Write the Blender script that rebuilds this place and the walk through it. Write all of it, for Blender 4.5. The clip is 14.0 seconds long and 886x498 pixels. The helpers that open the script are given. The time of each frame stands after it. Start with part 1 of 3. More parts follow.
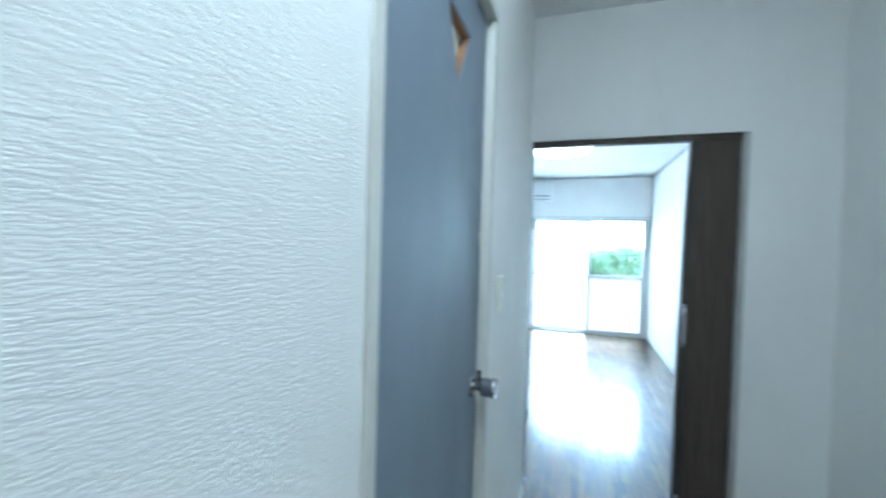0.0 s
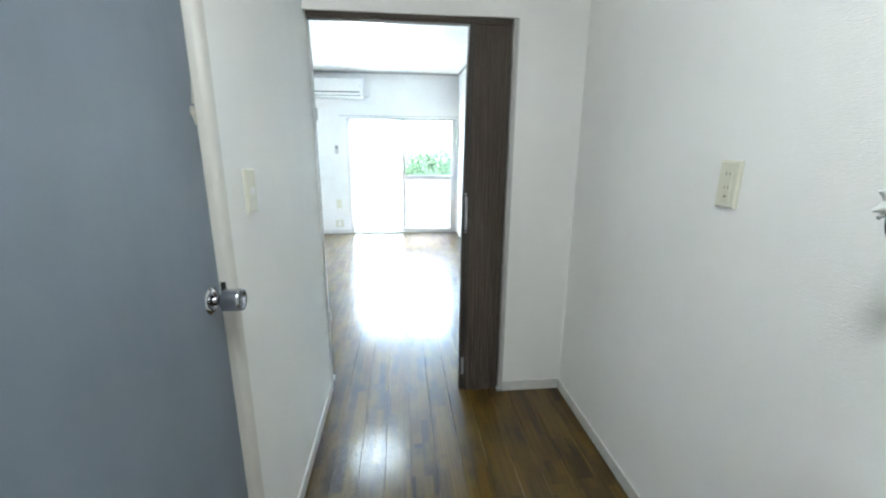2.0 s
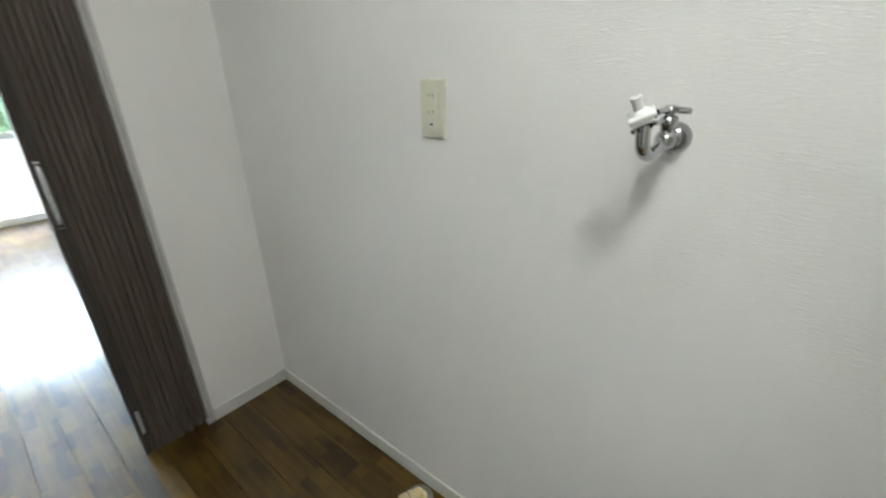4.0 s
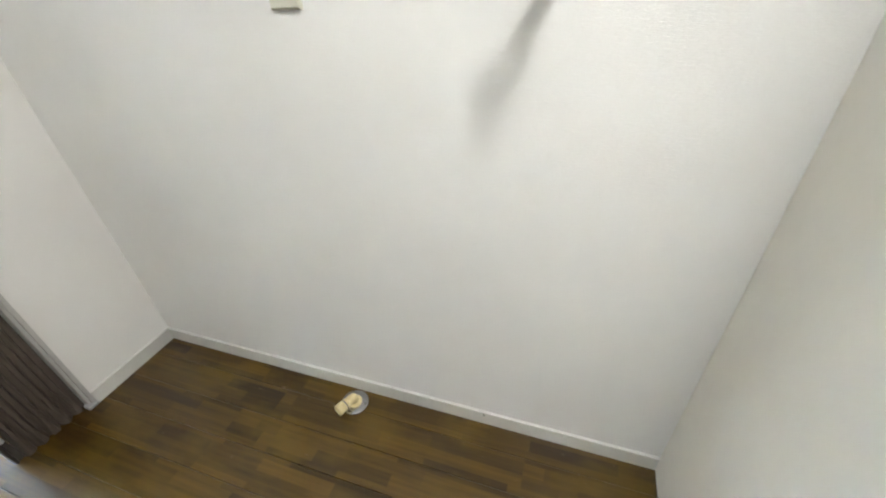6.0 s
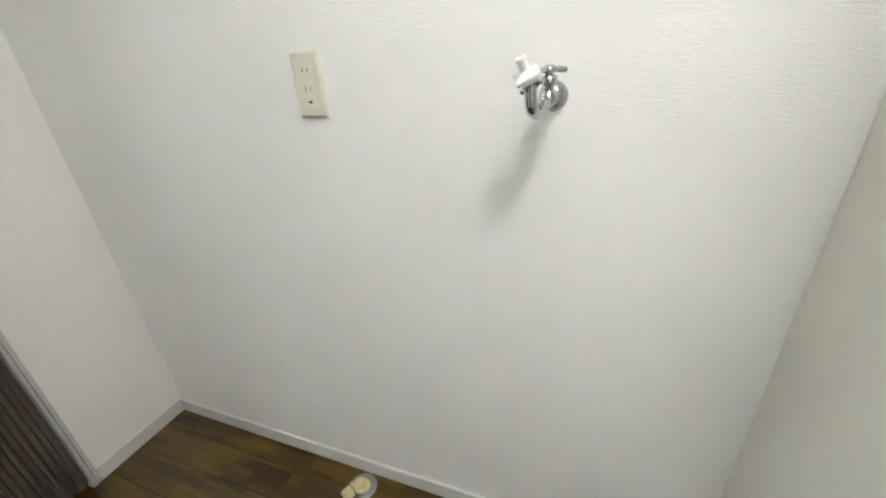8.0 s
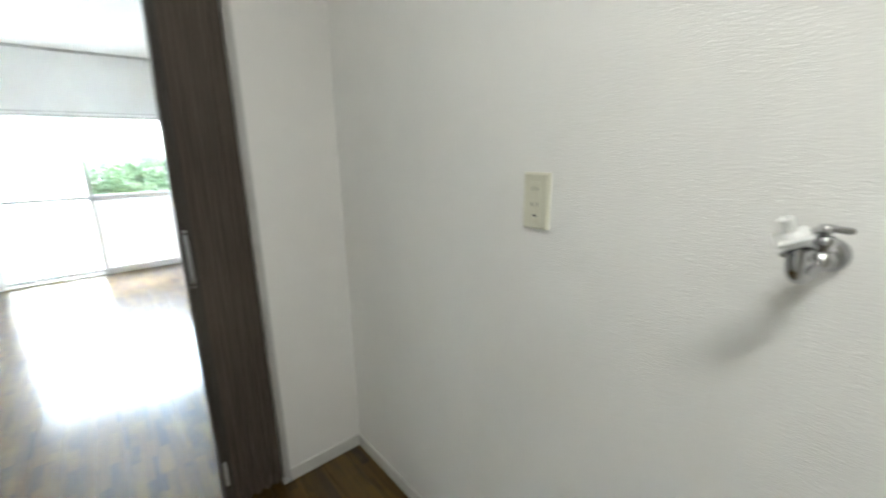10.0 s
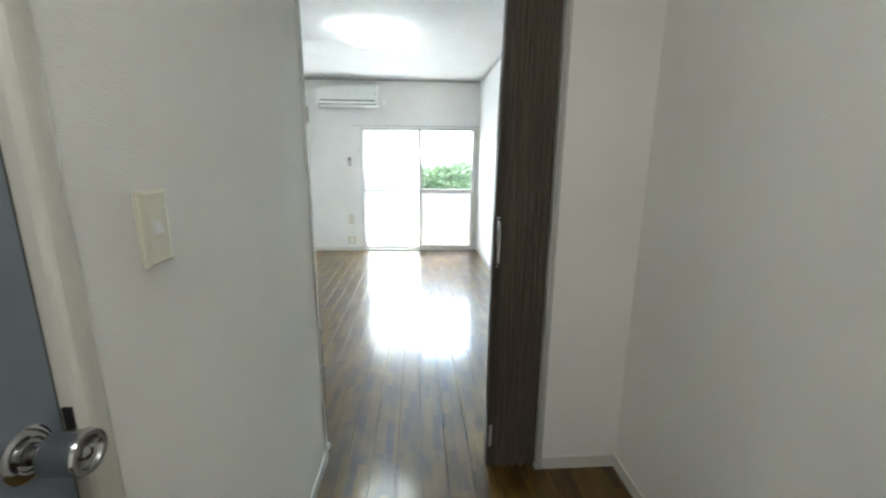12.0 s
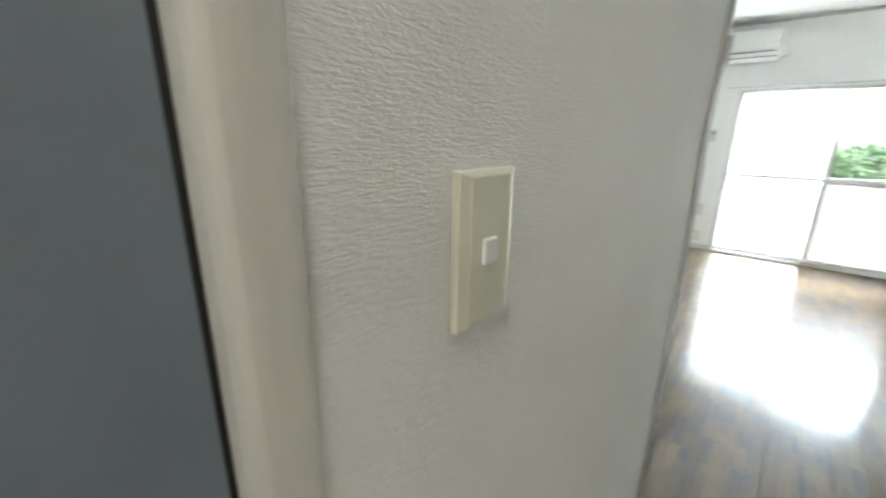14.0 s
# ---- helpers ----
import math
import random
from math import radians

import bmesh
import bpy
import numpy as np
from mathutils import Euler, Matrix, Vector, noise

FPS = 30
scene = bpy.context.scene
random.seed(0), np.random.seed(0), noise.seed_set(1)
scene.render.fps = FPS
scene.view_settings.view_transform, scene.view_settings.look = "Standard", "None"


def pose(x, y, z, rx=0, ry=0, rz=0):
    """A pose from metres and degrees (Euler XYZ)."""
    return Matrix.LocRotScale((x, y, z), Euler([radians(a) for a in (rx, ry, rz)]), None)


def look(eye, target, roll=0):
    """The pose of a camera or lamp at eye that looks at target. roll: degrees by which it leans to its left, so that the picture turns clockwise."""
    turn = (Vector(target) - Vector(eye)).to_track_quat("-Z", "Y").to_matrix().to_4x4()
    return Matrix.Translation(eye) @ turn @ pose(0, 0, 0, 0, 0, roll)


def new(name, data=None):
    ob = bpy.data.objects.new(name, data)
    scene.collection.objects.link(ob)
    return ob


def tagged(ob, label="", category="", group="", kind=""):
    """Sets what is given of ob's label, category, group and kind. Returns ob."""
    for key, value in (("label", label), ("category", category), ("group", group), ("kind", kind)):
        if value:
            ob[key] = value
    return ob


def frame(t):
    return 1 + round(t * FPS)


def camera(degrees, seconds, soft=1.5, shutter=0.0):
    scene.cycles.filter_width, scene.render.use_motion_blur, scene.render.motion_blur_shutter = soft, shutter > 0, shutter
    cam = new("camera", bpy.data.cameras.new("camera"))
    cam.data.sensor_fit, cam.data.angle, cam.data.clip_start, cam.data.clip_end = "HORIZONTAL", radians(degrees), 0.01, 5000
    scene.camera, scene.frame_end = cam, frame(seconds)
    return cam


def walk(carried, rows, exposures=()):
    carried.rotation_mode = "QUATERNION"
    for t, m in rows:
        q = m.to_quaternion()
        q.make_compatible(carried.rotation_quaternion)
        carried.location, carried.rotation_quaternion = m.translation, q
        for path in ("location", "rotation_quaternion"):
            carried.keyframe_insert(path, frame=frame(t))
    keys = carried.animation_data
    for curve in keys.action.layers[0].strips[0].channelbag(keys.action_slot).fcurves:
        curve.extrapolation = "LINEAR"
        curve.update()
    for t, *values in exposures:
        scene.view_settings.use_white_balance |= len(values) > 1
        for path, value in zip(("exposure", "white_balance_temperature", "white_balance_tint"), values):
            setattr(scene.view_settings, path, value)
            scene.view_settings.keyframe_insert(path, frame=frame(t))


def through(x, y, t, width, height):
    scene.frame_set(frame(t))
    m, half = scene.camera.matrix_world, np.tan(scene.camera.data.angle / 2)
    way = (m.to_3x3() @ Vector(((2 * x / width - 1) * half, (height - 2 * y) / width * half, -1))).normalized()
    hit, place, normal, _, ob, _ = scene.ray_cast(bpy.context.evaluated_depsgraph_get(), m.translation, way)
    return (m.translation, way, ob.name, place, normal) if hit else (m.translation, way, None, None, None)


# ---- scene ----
cam = camera(96.0, 14.0, soft=2.1, shutter=0.45)
PATH = [
    (0, (0.237, -2.216, 1.455), (-0.384, -0.315, 1.408), 1.6),
    (0.5, (0.338, -2.174, 1.465), (0.163, -0.186, 1.334), 0.3),
    (1, (0.361, -2.126, 1.431), (0.437, -0.146, 1.164), 0.9),
    (1.5, (0.387, -2.085, 1.408), (0.55, -0.139, 0.976), 0.6),
    (2, (0.427, -2.055, 1.397), (0.632, -0.126, 0.907), 0.4),
    (2.5, (0.404, -1.94, 1.38), (0.943, -0.077, 0.89), 0.5),
    (3, (0.453, -1.798, 1.39), (1.375, -0.119, 0.816), -0.6),
    (3.5, (0.542, -1.695, 1.368), (1.735, -0.23, 0.713), -1.4),
    (4, (0.593, -1.641, 1.358), (2.031, -0.481, 0.592), -1.0),
    (6.5, (0.57, -1.597, 1.28), (2.142, -1.086, 0.154), -2.4),
    (7, (0.573, -1.602, 1.301), (2.205, -1.077, 0.272), -2.2),
    (9.5, (0.603, -1.6, 1.412), (2.156, -0.474, 0.847), -0.9),
    (10, (0.57, -1.58, 1.426), (1.829, -0.103, 0.939), -0.9),
    (10.5, (0.526, -1.576, 1.427), (1.412, 0.164, 0.994), -0.9),
    (11, (0.475, -1.572, 1.416), (1.071, 0.291, 0.998), -0.2),
    (11.5, (0.448, -1.567, 1.394), (0.749, 0.362, 0.961), 0.6),
    (12, (0.443, -1.557, 1.389), (0.566, 0.392, 0.956), 0.4),
    (12.5, (0.392, -1.498, 1.378), (0.237, 0.435, 0.889), 0.1),
    (13, (0.308, -1.348, 1.372), (-0.134, 0.532, 0.855), 0.7),
    (13.5, (0.231, -1.259, 1.365), (-0.562, 0.489, 0.804), 0.2),
    (14, (0.177, -1.125, 1.364), (-1.066, 0.338, 0.804), 0.7),
]
walk(cam, [(t, look(eye, target, roll)) for t, eye, target, roll in PATH],
     exposures=[(0.0, 6.30, 4920, -4), (0.6, 6.15, 5250, -2), (1.0, 6.37, 5460, 2), (1.5, 6.63, 5760, 3), (2.0, 6.63, 5950, 4), (3.0, 6.31, 6280, 5),
                (3.5, 6.18, 6320, 5), (4.2, 6.48, 6480, 6), (6.5, 7.12, 6580, 10), (7.2, 7.07, 6560, 10), (9.5, 6.42, 6610, 8), (10.0, 6.41, 6560, 6), (10.5, 6.06, 6540, 6),
                (11.0, 5.78, 6610, 7), (12.0, 5.96, 6660, 6), (12.5, 6.30, 6730, 7), (13.0, 6.29, 6790, 7), (13.5, 6.12, 6780, 7), (14.0, 6.05, 6900, 7)])

# ---- light ----
world = bpy.data.worlds.new("sky")
scene.world = world
world.use_nodes = True
wn = world.node_tree.nodes
sky = wn.new("ShaderNodeTexSky")
sky.sky_type, sky.sun_disc = "NISHITA", False
sky.sun_elevation, sky.sun_rotation = radians(58), radians(20)
sky.air_density, sky.dust_density, sky.ozone_density = 1.35, 2.4, 1.6
wn["Background"].inputs["Strength"].default_value = 0.078
world.node_tree.links.new(sky.outputs[0], wn["Background"].inputs["Color"])

sun = new("sun", bpy.data.lights.new("sun", "SUN"))
sun.data.energy, sun.data.angle, sun.data.color = 0.28, radians(12), (0.96, 0.98, 1.0)
sun.matrix_world = look((5.5, 15.0, 30), (0, 0, 4.4))

ROOM_LAMP = 0.23      # glow of the round lamp in the room
HALL_LAMP = 0.58      # glow of the hall lamp over the walker


# ---- materials ----
def material(name, base=(0.8, 0.8, 0.8), rough=0.5, metal=0.0, spec=0.5):
    m = bpy.data.materials.new(name)
    m.use_nodes = True
    b = m.node_tree.nodes["Principled BSDF"]
    b.inputs["Base Color"].default_value = (*base, 1)
    b.inputs["Roughness"].default_value = rough
    b.inputs["Metallic"].default_value = metal
    b.inputs["Specular IOR Level"].default_value = spec
    return m, m.node_tree, b


def node(tree, kind, **values):
    n = tree.nodes.new(kind)
    for key, value in values.items():
        n.inputs[key].default_value = value
    return n


def place(tree, scale):
    """World position times a scale for each axis."""
    g = tree.nodes.new("ShaderNodeNewGeometry")
    mp = node(tree, "ShaderNodeMapping", Scale=scale)
    tree.links.new(g.outputs["Position"], mp.inputs["Vector"])
    return mp.outputs[0]


def noise_tex(tree, scale, size=1.0, detail=3.0, rough=0.5, distort=0.0):
    n = node(tree, "ShaderNodeTexNoise", Scale=size, Detail=detail, Roughness=rough, Distortion=distort)
    tree.links.new(place(tree, scale), n.inputs["Vector"])
    return n.outputs["Fac"]


def ramp(tree, fac, stops):
    r = tree.nodes.new("ShaderNodeValToRGB")
    tree.links.new(fac, r.inputs[0])
    el = r.color_ramp.elements
    while len(el) < len(stops):
        el.new(0.5)
    for e, (p, c) in zip(el, stops):
        e.position, e.color = p, (*c, 1) if len(c) == 3 else c
    return r.outputs[0]


def mix(tree, fac, a, b, kind="MIX"):
    n = tree.nodes.new("ShaderNodeMix")
    n.data_type, n.blend_type = "RGBA", kind
    for value, socket in ((fac, n.inputs[0]), (a, n.inputs[6]), (b, n.inputs[7])):
        if isinstance(value, (int, float)):
            socket.default_value = value
        elif isinstance(value, tuple):
            socket.default_value = (*value, 1)
        else:
            tree.links.new(value, socket)
    return n.outputs[2]


def bump(tree, bsdf, height, distance, strength=1.0, after=None):
    b = node(tree, "ShaderNodeBump", Distance=distance, Strength=strength)
    tree.links.new(height, b.inputs["Height"])
    if after:
        tree.links.new(after, b.inputs["Normal"])
    tree.links.new(b.outputs[0], bsdf.inputs["Normal"])
    return b.outputs[0]


def wallpaper(name, base, relief):
    """Embossed vinyl wallpaper: short wrinkles that run level, and faint stains."""
    m, t, b = material(name, base, 0.75, spec=0.22)
    wr = noise_tex(t, (62, 62, 345), 1.0, 3.0, 0.55, 0.25)
    fine = noise_tex(t, (170, 170, 560), 1.0, 2.0, 0.5)
    n1 = bump(t, b, wr, 0.00095 * relief, 1.0)
    bump(t, b, fine, 0.0005 * relief, 1.0, n1)
    stain = noise_tex(t, (1.3, 1.3, 0.9), 1.0, 4.0, 0.6)
    dark = tuple(c * 0.93 for c in base)
    t.links.new(ramp(t, stain, [(0.3, dark), (0.62, base)]), b.inputs["Base Color"])
    return m


def painted(name, base, rough=0.45, wear=0.92, grain=(3, 3, 3), relief=0.0006, spec=0.5):
    m, t, b = material(name, base, rough, spec=spec)
    n = noise_tex(t, grain, 2.0, 5.0, 0.6)
    t.links.new(ramp(t, n, [(0.32, tuple(c * wear for c in base)), (0.6, base)]), b.inputs["Base Color"])
    fine = noise_tex(t, tuple(g * 40 for g in grain), 1.0, 3.0)
    bump(t, b, fine, relief)
    rr = ramp(t, n, [(0.3, (rough + 0.1,) * 3), (0.7, (rough - 0.05,) * 3)])
    t.links.new(rr, b.inputs["Roughness"])
    return m


PAPER = wallpaper("wallpaper", (0.85, 0.84, 0.813), 1.0)
PAPER_FLAT = wallpaper("flat_wallpaper", (0.84, 0.824, 0.798), 0.35)
PAPER_ROOM = wallpaper("room_wallpaper", (0.84, 0.835, 0.815), 0.4)
PANEL = painted("smooth_panel", (0.77, 0.74, 0.66), 0.45, 0.95, (2, 2, 1), 0.0002)
CEILING = painted("ceiling_paper", (0.80, 0.79, 0.77), 0.8, 0.96, (2, 2, 2), 0.001)
TRIM = painted("white_trim", (0.69, 0.68, 0.645), 0.4, 0.9, (4, 4, 4), 0.0003)
FRAME = painted("frame_paint", (0.64, 0.62, 0.565), 0.4, 0.97, (5, 5, 2), 0.0002)
DOOR = painted("grey_door_paint", (0.190, 0.224, 0.272), 0.5, 0.93, (2, 2, 1), 0.0002, spec=0.9)
BROWN_EDGE = painted("brown_wood_edge", (0.30, 0.16, 0.07), 0.5, 0.8, (10, 10, 4))
CREAM_GLASS = painted("cream_frosted_pane", (0.75, 0.68, 0.55), 0.35, 0.97)
PLASTIC = painted("ivory_plastic", (0.67, 0.65, 0.53), 0.32, 0.96, (9, 9, 9), 0.0001)
WHITE_PLASTIC = painted("white_plastic", (0.80, 0.80, 0.78), 0.3, 0.97, (9, 9, 9), 0.0001)
CREAM_PIPE = painted("cream_pipe_plastic", (0.74, 0.62, 0.34), 0.4, 0.85, (30, 30, 30), 0.0003)
BLACK = painted("black_metal_and_gap_shade", (0.012, 0.012, 0.012), 0.5, 0.7)
SLOT_GREY = painted("grey_vent_slot", (0.16, 0.16, 0.16), 0.6)
DARK_SLOT = painted("dark_slot", (0.02, 0.018, 0.015), 0.8)
CHROME = material("chrome", (0.50, 0.50, 0.51), 0.08, 1.0)[0]
WORN_CHROME = material("worn_chrome", (0.36, 0.36, 0.37), 0.16, 1.0)[0]
SATIN = material("satin_steel", (0.50, 0.50, 0.52), 0.24, 1.0)[0]
ALU = painted("aluminium_sash", (0.60, 0.59, 0.57), 0.35, 0.93)
ALU_EDGE = painted("grey_edge_strip", (0.42, 0.42, 0.41), 0.35, 0.85)
EDGE = painted("grey_edge_paint", (0.52, 0.51, 0.49), 0.4, 0.9)
TAPE = painted("torn_white_tape", (0.64, 0.62, 0.55), 0.7, 0.75, (40, 40, 40))
CONCRETE = painted("pale_concrete", (0.26, 0.26, 0.255), 0.85, 0.8, (3, 3, 3), 0.003)
GROUND = painted("pale_gravel_ground", (0.27, 0.265, 0.24), 0.95, 0.7, (0.6, 0.6, 0.6), 0.01)
BARK = painted("bark", (0.10, 0.075, 0.055), 0.9, 0.6, (12, 12, 4), 0.01)


def accordion_cloth():
    m, t, b = material("brown_vinyl_cloth", (0.06, 0.05, 0.04), 0.6, spec=0.2)
    g = noise_tex(t, (90, 90, 3.0), 1.0, 4.0, 0.6, 0.3)
    t.links.new(ramp(t, g, [(0.35, (0.076, 0.060, 0.048)), (0.7, (0.114, 0.092, 0.074))]), b.inputs["Base Color"])
    bump(t, b, g, 0.0008)
    return m


CLOTH = accordion_cloth()
POST = painted("dark_brown_post", (0.062, 0.052, 0.043), 0.48, 0.85, (40, 40, 2), 0.0004, spec=0.3)


def floor_wood():
    """Dark varnished strip boards, patched tones, worn varnish."""
    m, t, b = material("varnished_floor_boards", (0.1, 0.05, 0.02), 0.3, spec=0.28)
    b.inputs["Coat Weight"].default_value, b.inputs["Coat Roughness"].default_value, b.inputs["Coat IOR"].default_value = 0.75, 0.14, 1.5
    info = t.nodes.new("ShaderNodeObjectInfo")
    rnd = info.outputs["Random"]
    g = t.nodes.new("ShaderNodeNewGeometry")
    shift = node(t, "ShaderNodeVectorMath")
    shift.operation = "MULTIPLY_ADD"
    comb = t.nodes.new("ShaderNodeCombineXYZ")
    t.links.new(rnd, comb.inputs[0])
    t.links.new(rnd, comb.inputs[1])
    t.links.new(comb.outputs[0], shift.inputs[0])
    shift.inputs[1].default_value = (0.0, 7.3, 0.0)
    t.links.new(g.outputs["Position"], shift.inputs[2])
    sep = t.nodes.new("ShaderNodeSeparateXYZ")
    t.links.new(shift.outputs[0], sep.inputs[0])
    swap = t.nodes.new("ShaderNodeCombineXYZ")
    t.links.new(sep.outputs[1], swap.inputs[0])
    t.links.new(sep.outputs[0], swap.inputs[1])
    brick = node(t, "ShaderNodeTexBrick", Scale=1.0, **{"Mortar Size": 0.0, "Bias": 0.0, "Brick Width": 0.27, "Row Height": 0.039,
                 "Color1": (0, 0, 0, 1), "Color2": (1, 1, 1, 1)})
    brick.offset = 0.37
    t.links.new(swap.outputs[0], brick.inputs["Vector"])
    mp = node(t, "ShaderNodeMapping", Scale=(70, 2.6, 1))
    t.links.new(shift.outputs[0], mp.inputs["Vector"])
    gr = node(t, "ShaderNodeTexNoise", Scale=1.0, Detail=4.0, Roughness=0.55, Distortion=0.0)
    t.links.new(mp.outputs[0], gr.inputs["Vector"])
    tone = mix(t, brick.outputs["Color"], (0.032, 0.016, 0.0018), (0.112, 0.062, 0.006))
    tone = mix(t, ramp(t, rnd, [(0.0, (0, 0, 0)), (1.0, (0.3, 0.3, 0.3))]), tone, (0.062, 0.034, 0.0035))
    light = ramp(t, gr.outputs["Fac"], [(0.3, (0.68, 0.65, 0.6)), (0.7, (1.2, 1.18, 1.1))])
    tone = mix(t, 1.0, tone, light, "MULTIPLY")
    blotch = noise_tex(t, (7, 3.5, 7), 1.0, 3.0, 0.5)
    tone = mix(t, ramp(t, blotch, [(0.47, (0, 0, 0)), (0.72, (0.48, 0.48, 0.48))]), tone, (0.168, 0.104, 0.009))
    # pale rubbed flecks in the varnish
    fleck = noise_tex(t, (46, 15, 46), 1.0, 3.0, 0.6, 0.6)
    tone = mix(t, ramp(t, fleck, [(0.70, (0, 0, 0)), (0.77, (0.45, 0.45, 0.45))]), tone, (0.30, 0.22, 0.12))
    t.links.new(tone, b.inputs["Base Color"])
    worn = noise_tex(t, (4, 2, 4), 1.0, 3.0, 0.5)
    t.links.new(ramp(t, worn, [(0.3, (0.34,) * 3), (0.75, (0.48,) * 3)]), b.inputs["Roughness"])
    t.links.new(ramp(t, brick.outputs["Color"], [(0.0, (0.17,) * 3), (0.35, (0.15,) * 3), (1.0, (0.13,) * 3)]), b.inputs["Coat Roughness"])
    # peeling varnish beside the left wall
    far = node(t, "ShaderNodeVectorMath")
    far.operation = "DISTANCE"
    far.inputs[1].default_value = (0.09, -0.42, 0.0)
    t.links.new(g.outputs["Position"], far.inputs[0])
    mask = ramp(t, far.outputs["Value"], [(0.10, (1, 1, 1)), (0.34, (0, 0, 0))])
    peel = noise_tex(t, (60, 26, 1), 1.0, 3.0, 0.6, 1.2)
    step = ramp(t, peel, [(0.50, (0, 0, 0)), (0.56, (1, 1, 1))])
    both = mix(t, 1.0, mask, step, "MULTIPLY")
    bump(t, b, both, 0.0022, 1.0)
    return m


WOOD = floor_wood()
GROOVE = painted("dark_groove", (0.02, 0.012, 0.006), 0.6, 0.8)


def glowing(name, colour, strength):
    m, t, b = material(name, (0.8, 0.8, 0.8), 0.4)
    b.inputs["Emission Color"].default_value = (*colour, 1)
    b.inputs["Emission Strength"].default_value = strength
    return m


ROOM_GLOW = glowing("lit_room_diffuser", (0.82, 0.92, 1.0), ROOM_LAMP)
HALL_GLOW = glowing("lit_hall_diffuser", (0.98, 0.985, 0.98), HALL_LAMP)


def clear_glass():
    m = bpy.data.materials.new("clear_glass")
    m.use_nodes = True
    t = m.node_tree
    t.nodes.clear()
    out = t.nodes.new("ShaderNodeOutputMaterial")
    tr = node(t, "ShaderNodeBsdfTransparent", Color=(0.96, 0.98, 0.97, 1))
    gl = node(t, "ShaderNodeBsdfGlossy", Roughness=0.02)
    fr = node(t, "ShaderNodeFresnel", IOR=1.45)
    mx = t.nodes.new("ShaderNodeMixShader")
    t.links.new(fr.outputs[0], mx.inputs[0])
    t.links.new(tr.outputs[0], mx.inputs[1])
    t.links.new(gl.outputs[0], mx.inputs[2])
    t.links.new(mx.outputs[0], out.inputs[0])
    return m


def frosted_glass(name, through):
    m = bpy.data.materials.new(name)
    m.use_nodes = True
    t = m.node_tree
    t.nodes.clear()
    out = t.nodes.new("ShaderNodeOutputMaterial")
    tr = node(t, "ShaderNodeBsdfTranslucent", Color=(*through, 1))
    df = node(t, "ShaderNodeBsdfDiffuse", Color=(0.7, 0.75, 0.76, 1))
    mx = node(t, "ShaderNodeMixShader", Fac=0.12)
    t.links.new(tr.outputs[0], mx.inputs[1])
    t.links.new(df.outputs[0], mx.inputs[2])
    t.links.new(mx.outputs[0], out.inputs[0])
    return m


GLASS, FROSTED = clear_glass(), frosted_glass("frosted_glass", (0.94, 0.96, 0.96))
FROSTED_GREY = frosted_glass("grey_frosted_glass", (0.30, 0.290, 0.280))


def leaf_material(name, dark, light):
    m, t, b = material(name, dark, 0.6, spec=0.15)
    g = t.nodes.new("ShaderNodeNewGeometry")
    t.links.new(ramp(t, g.outputs["Random Per Island"], [(0.0, dark), (1.0, light)]), b.inputs["Base Color"])
    return m


LEAF = leaf_material("hedge_leaf", (0.06, 0.10, 0.040), (0.17, 0.22, 0.115))
LEAF_PALE = leaf_material("tree_leaf", (0.06, 0.11, 0.03), (0.12, 0.19, 0.06))


# ---- mesh helpers ----
def box(bm, x0, x1, y0, y1, z0, z1, bevel=0.0, seg=2):
    made = bmesh.ops.create_cube(bm, size=1.0)["verts"]
    bmesh.ops.transform(bm, matrix=Matrix.Translation(((x0 + x1) / 2, (y0 + y1) / 2, (z0 + z1) / 2))
                        @ Matrix.Diagonal((abs(x1 - x0), abs(y1 - y0), abs(z1 - z0), 1)), verts=made)
    if bevel:
        edges = list({e for v in made for e in v.link_edges})
        bmesh.ops.bevel(bm, geom=edges, offset=bevel, segments=seg, profile=0.5, affect="EDGES")
    return bm


def boxes(*rows, bevel=0.0, seg=2):
    bm = bmesh.new()
    for r in rows:
        box(bm, *r, bevel=bevel, seg=seg)
    return bm


def lathe(bm, profile, m, steps=32):
    """Turns (radius, height) rows round the z axis of the pose m."""
    rings = []
    for r, h in profile:
        rings.append([bm.verts.new(m @ Vector((r * math.cos(a), r * math.sin(a), h)))
                      for a in (2 * math.pi * i / steps for i in range(steps))])
    for a, b in zip(rings, rings[1:]):
        for i in range(steps):
            bm.faces.new((a[i], a[(i + 1) % steps], b[(i + 1) % steps], b[i]))
    bm.faces.new(list(reversed(rings[0])))
    bm.faces.new(rings[-1])
    return bm


def tube(bm, points, radius, steps=16):
    """A round tube through the points."""
    pts = [Vector(p) for p in points]
    rings, up = [], Vector((0.31, 0.17, 0.93))
    for i, p in enumerate(pts):
        d = (pts[min(i + 1, len(pts) - 1)] - pts[max(i - 1, 0)]).normalized()
        a = (up - d * up.dot(d)).normalized()
        b = d.cross(a)
        up = a
        r = radius[i] if isinstance(radius, (list, tuple)) else radius
        rings.append([bm.verts.new(p + (a * math.cos(k) + b * math.sin(k)) * r) for k in (2 * math.pi * j / steps for j in range(steps))])
    for a, b in zip(rings, rings[1:]):
        for i in range(steps):
            bm.faces.new((a[i], a[(i + 1) % steps], b[(i + 1) % steps], b[i]))
    bm.faces.new(list(reversed(rings[0])))
    bm.faces.new(rings[-1])
    return bm


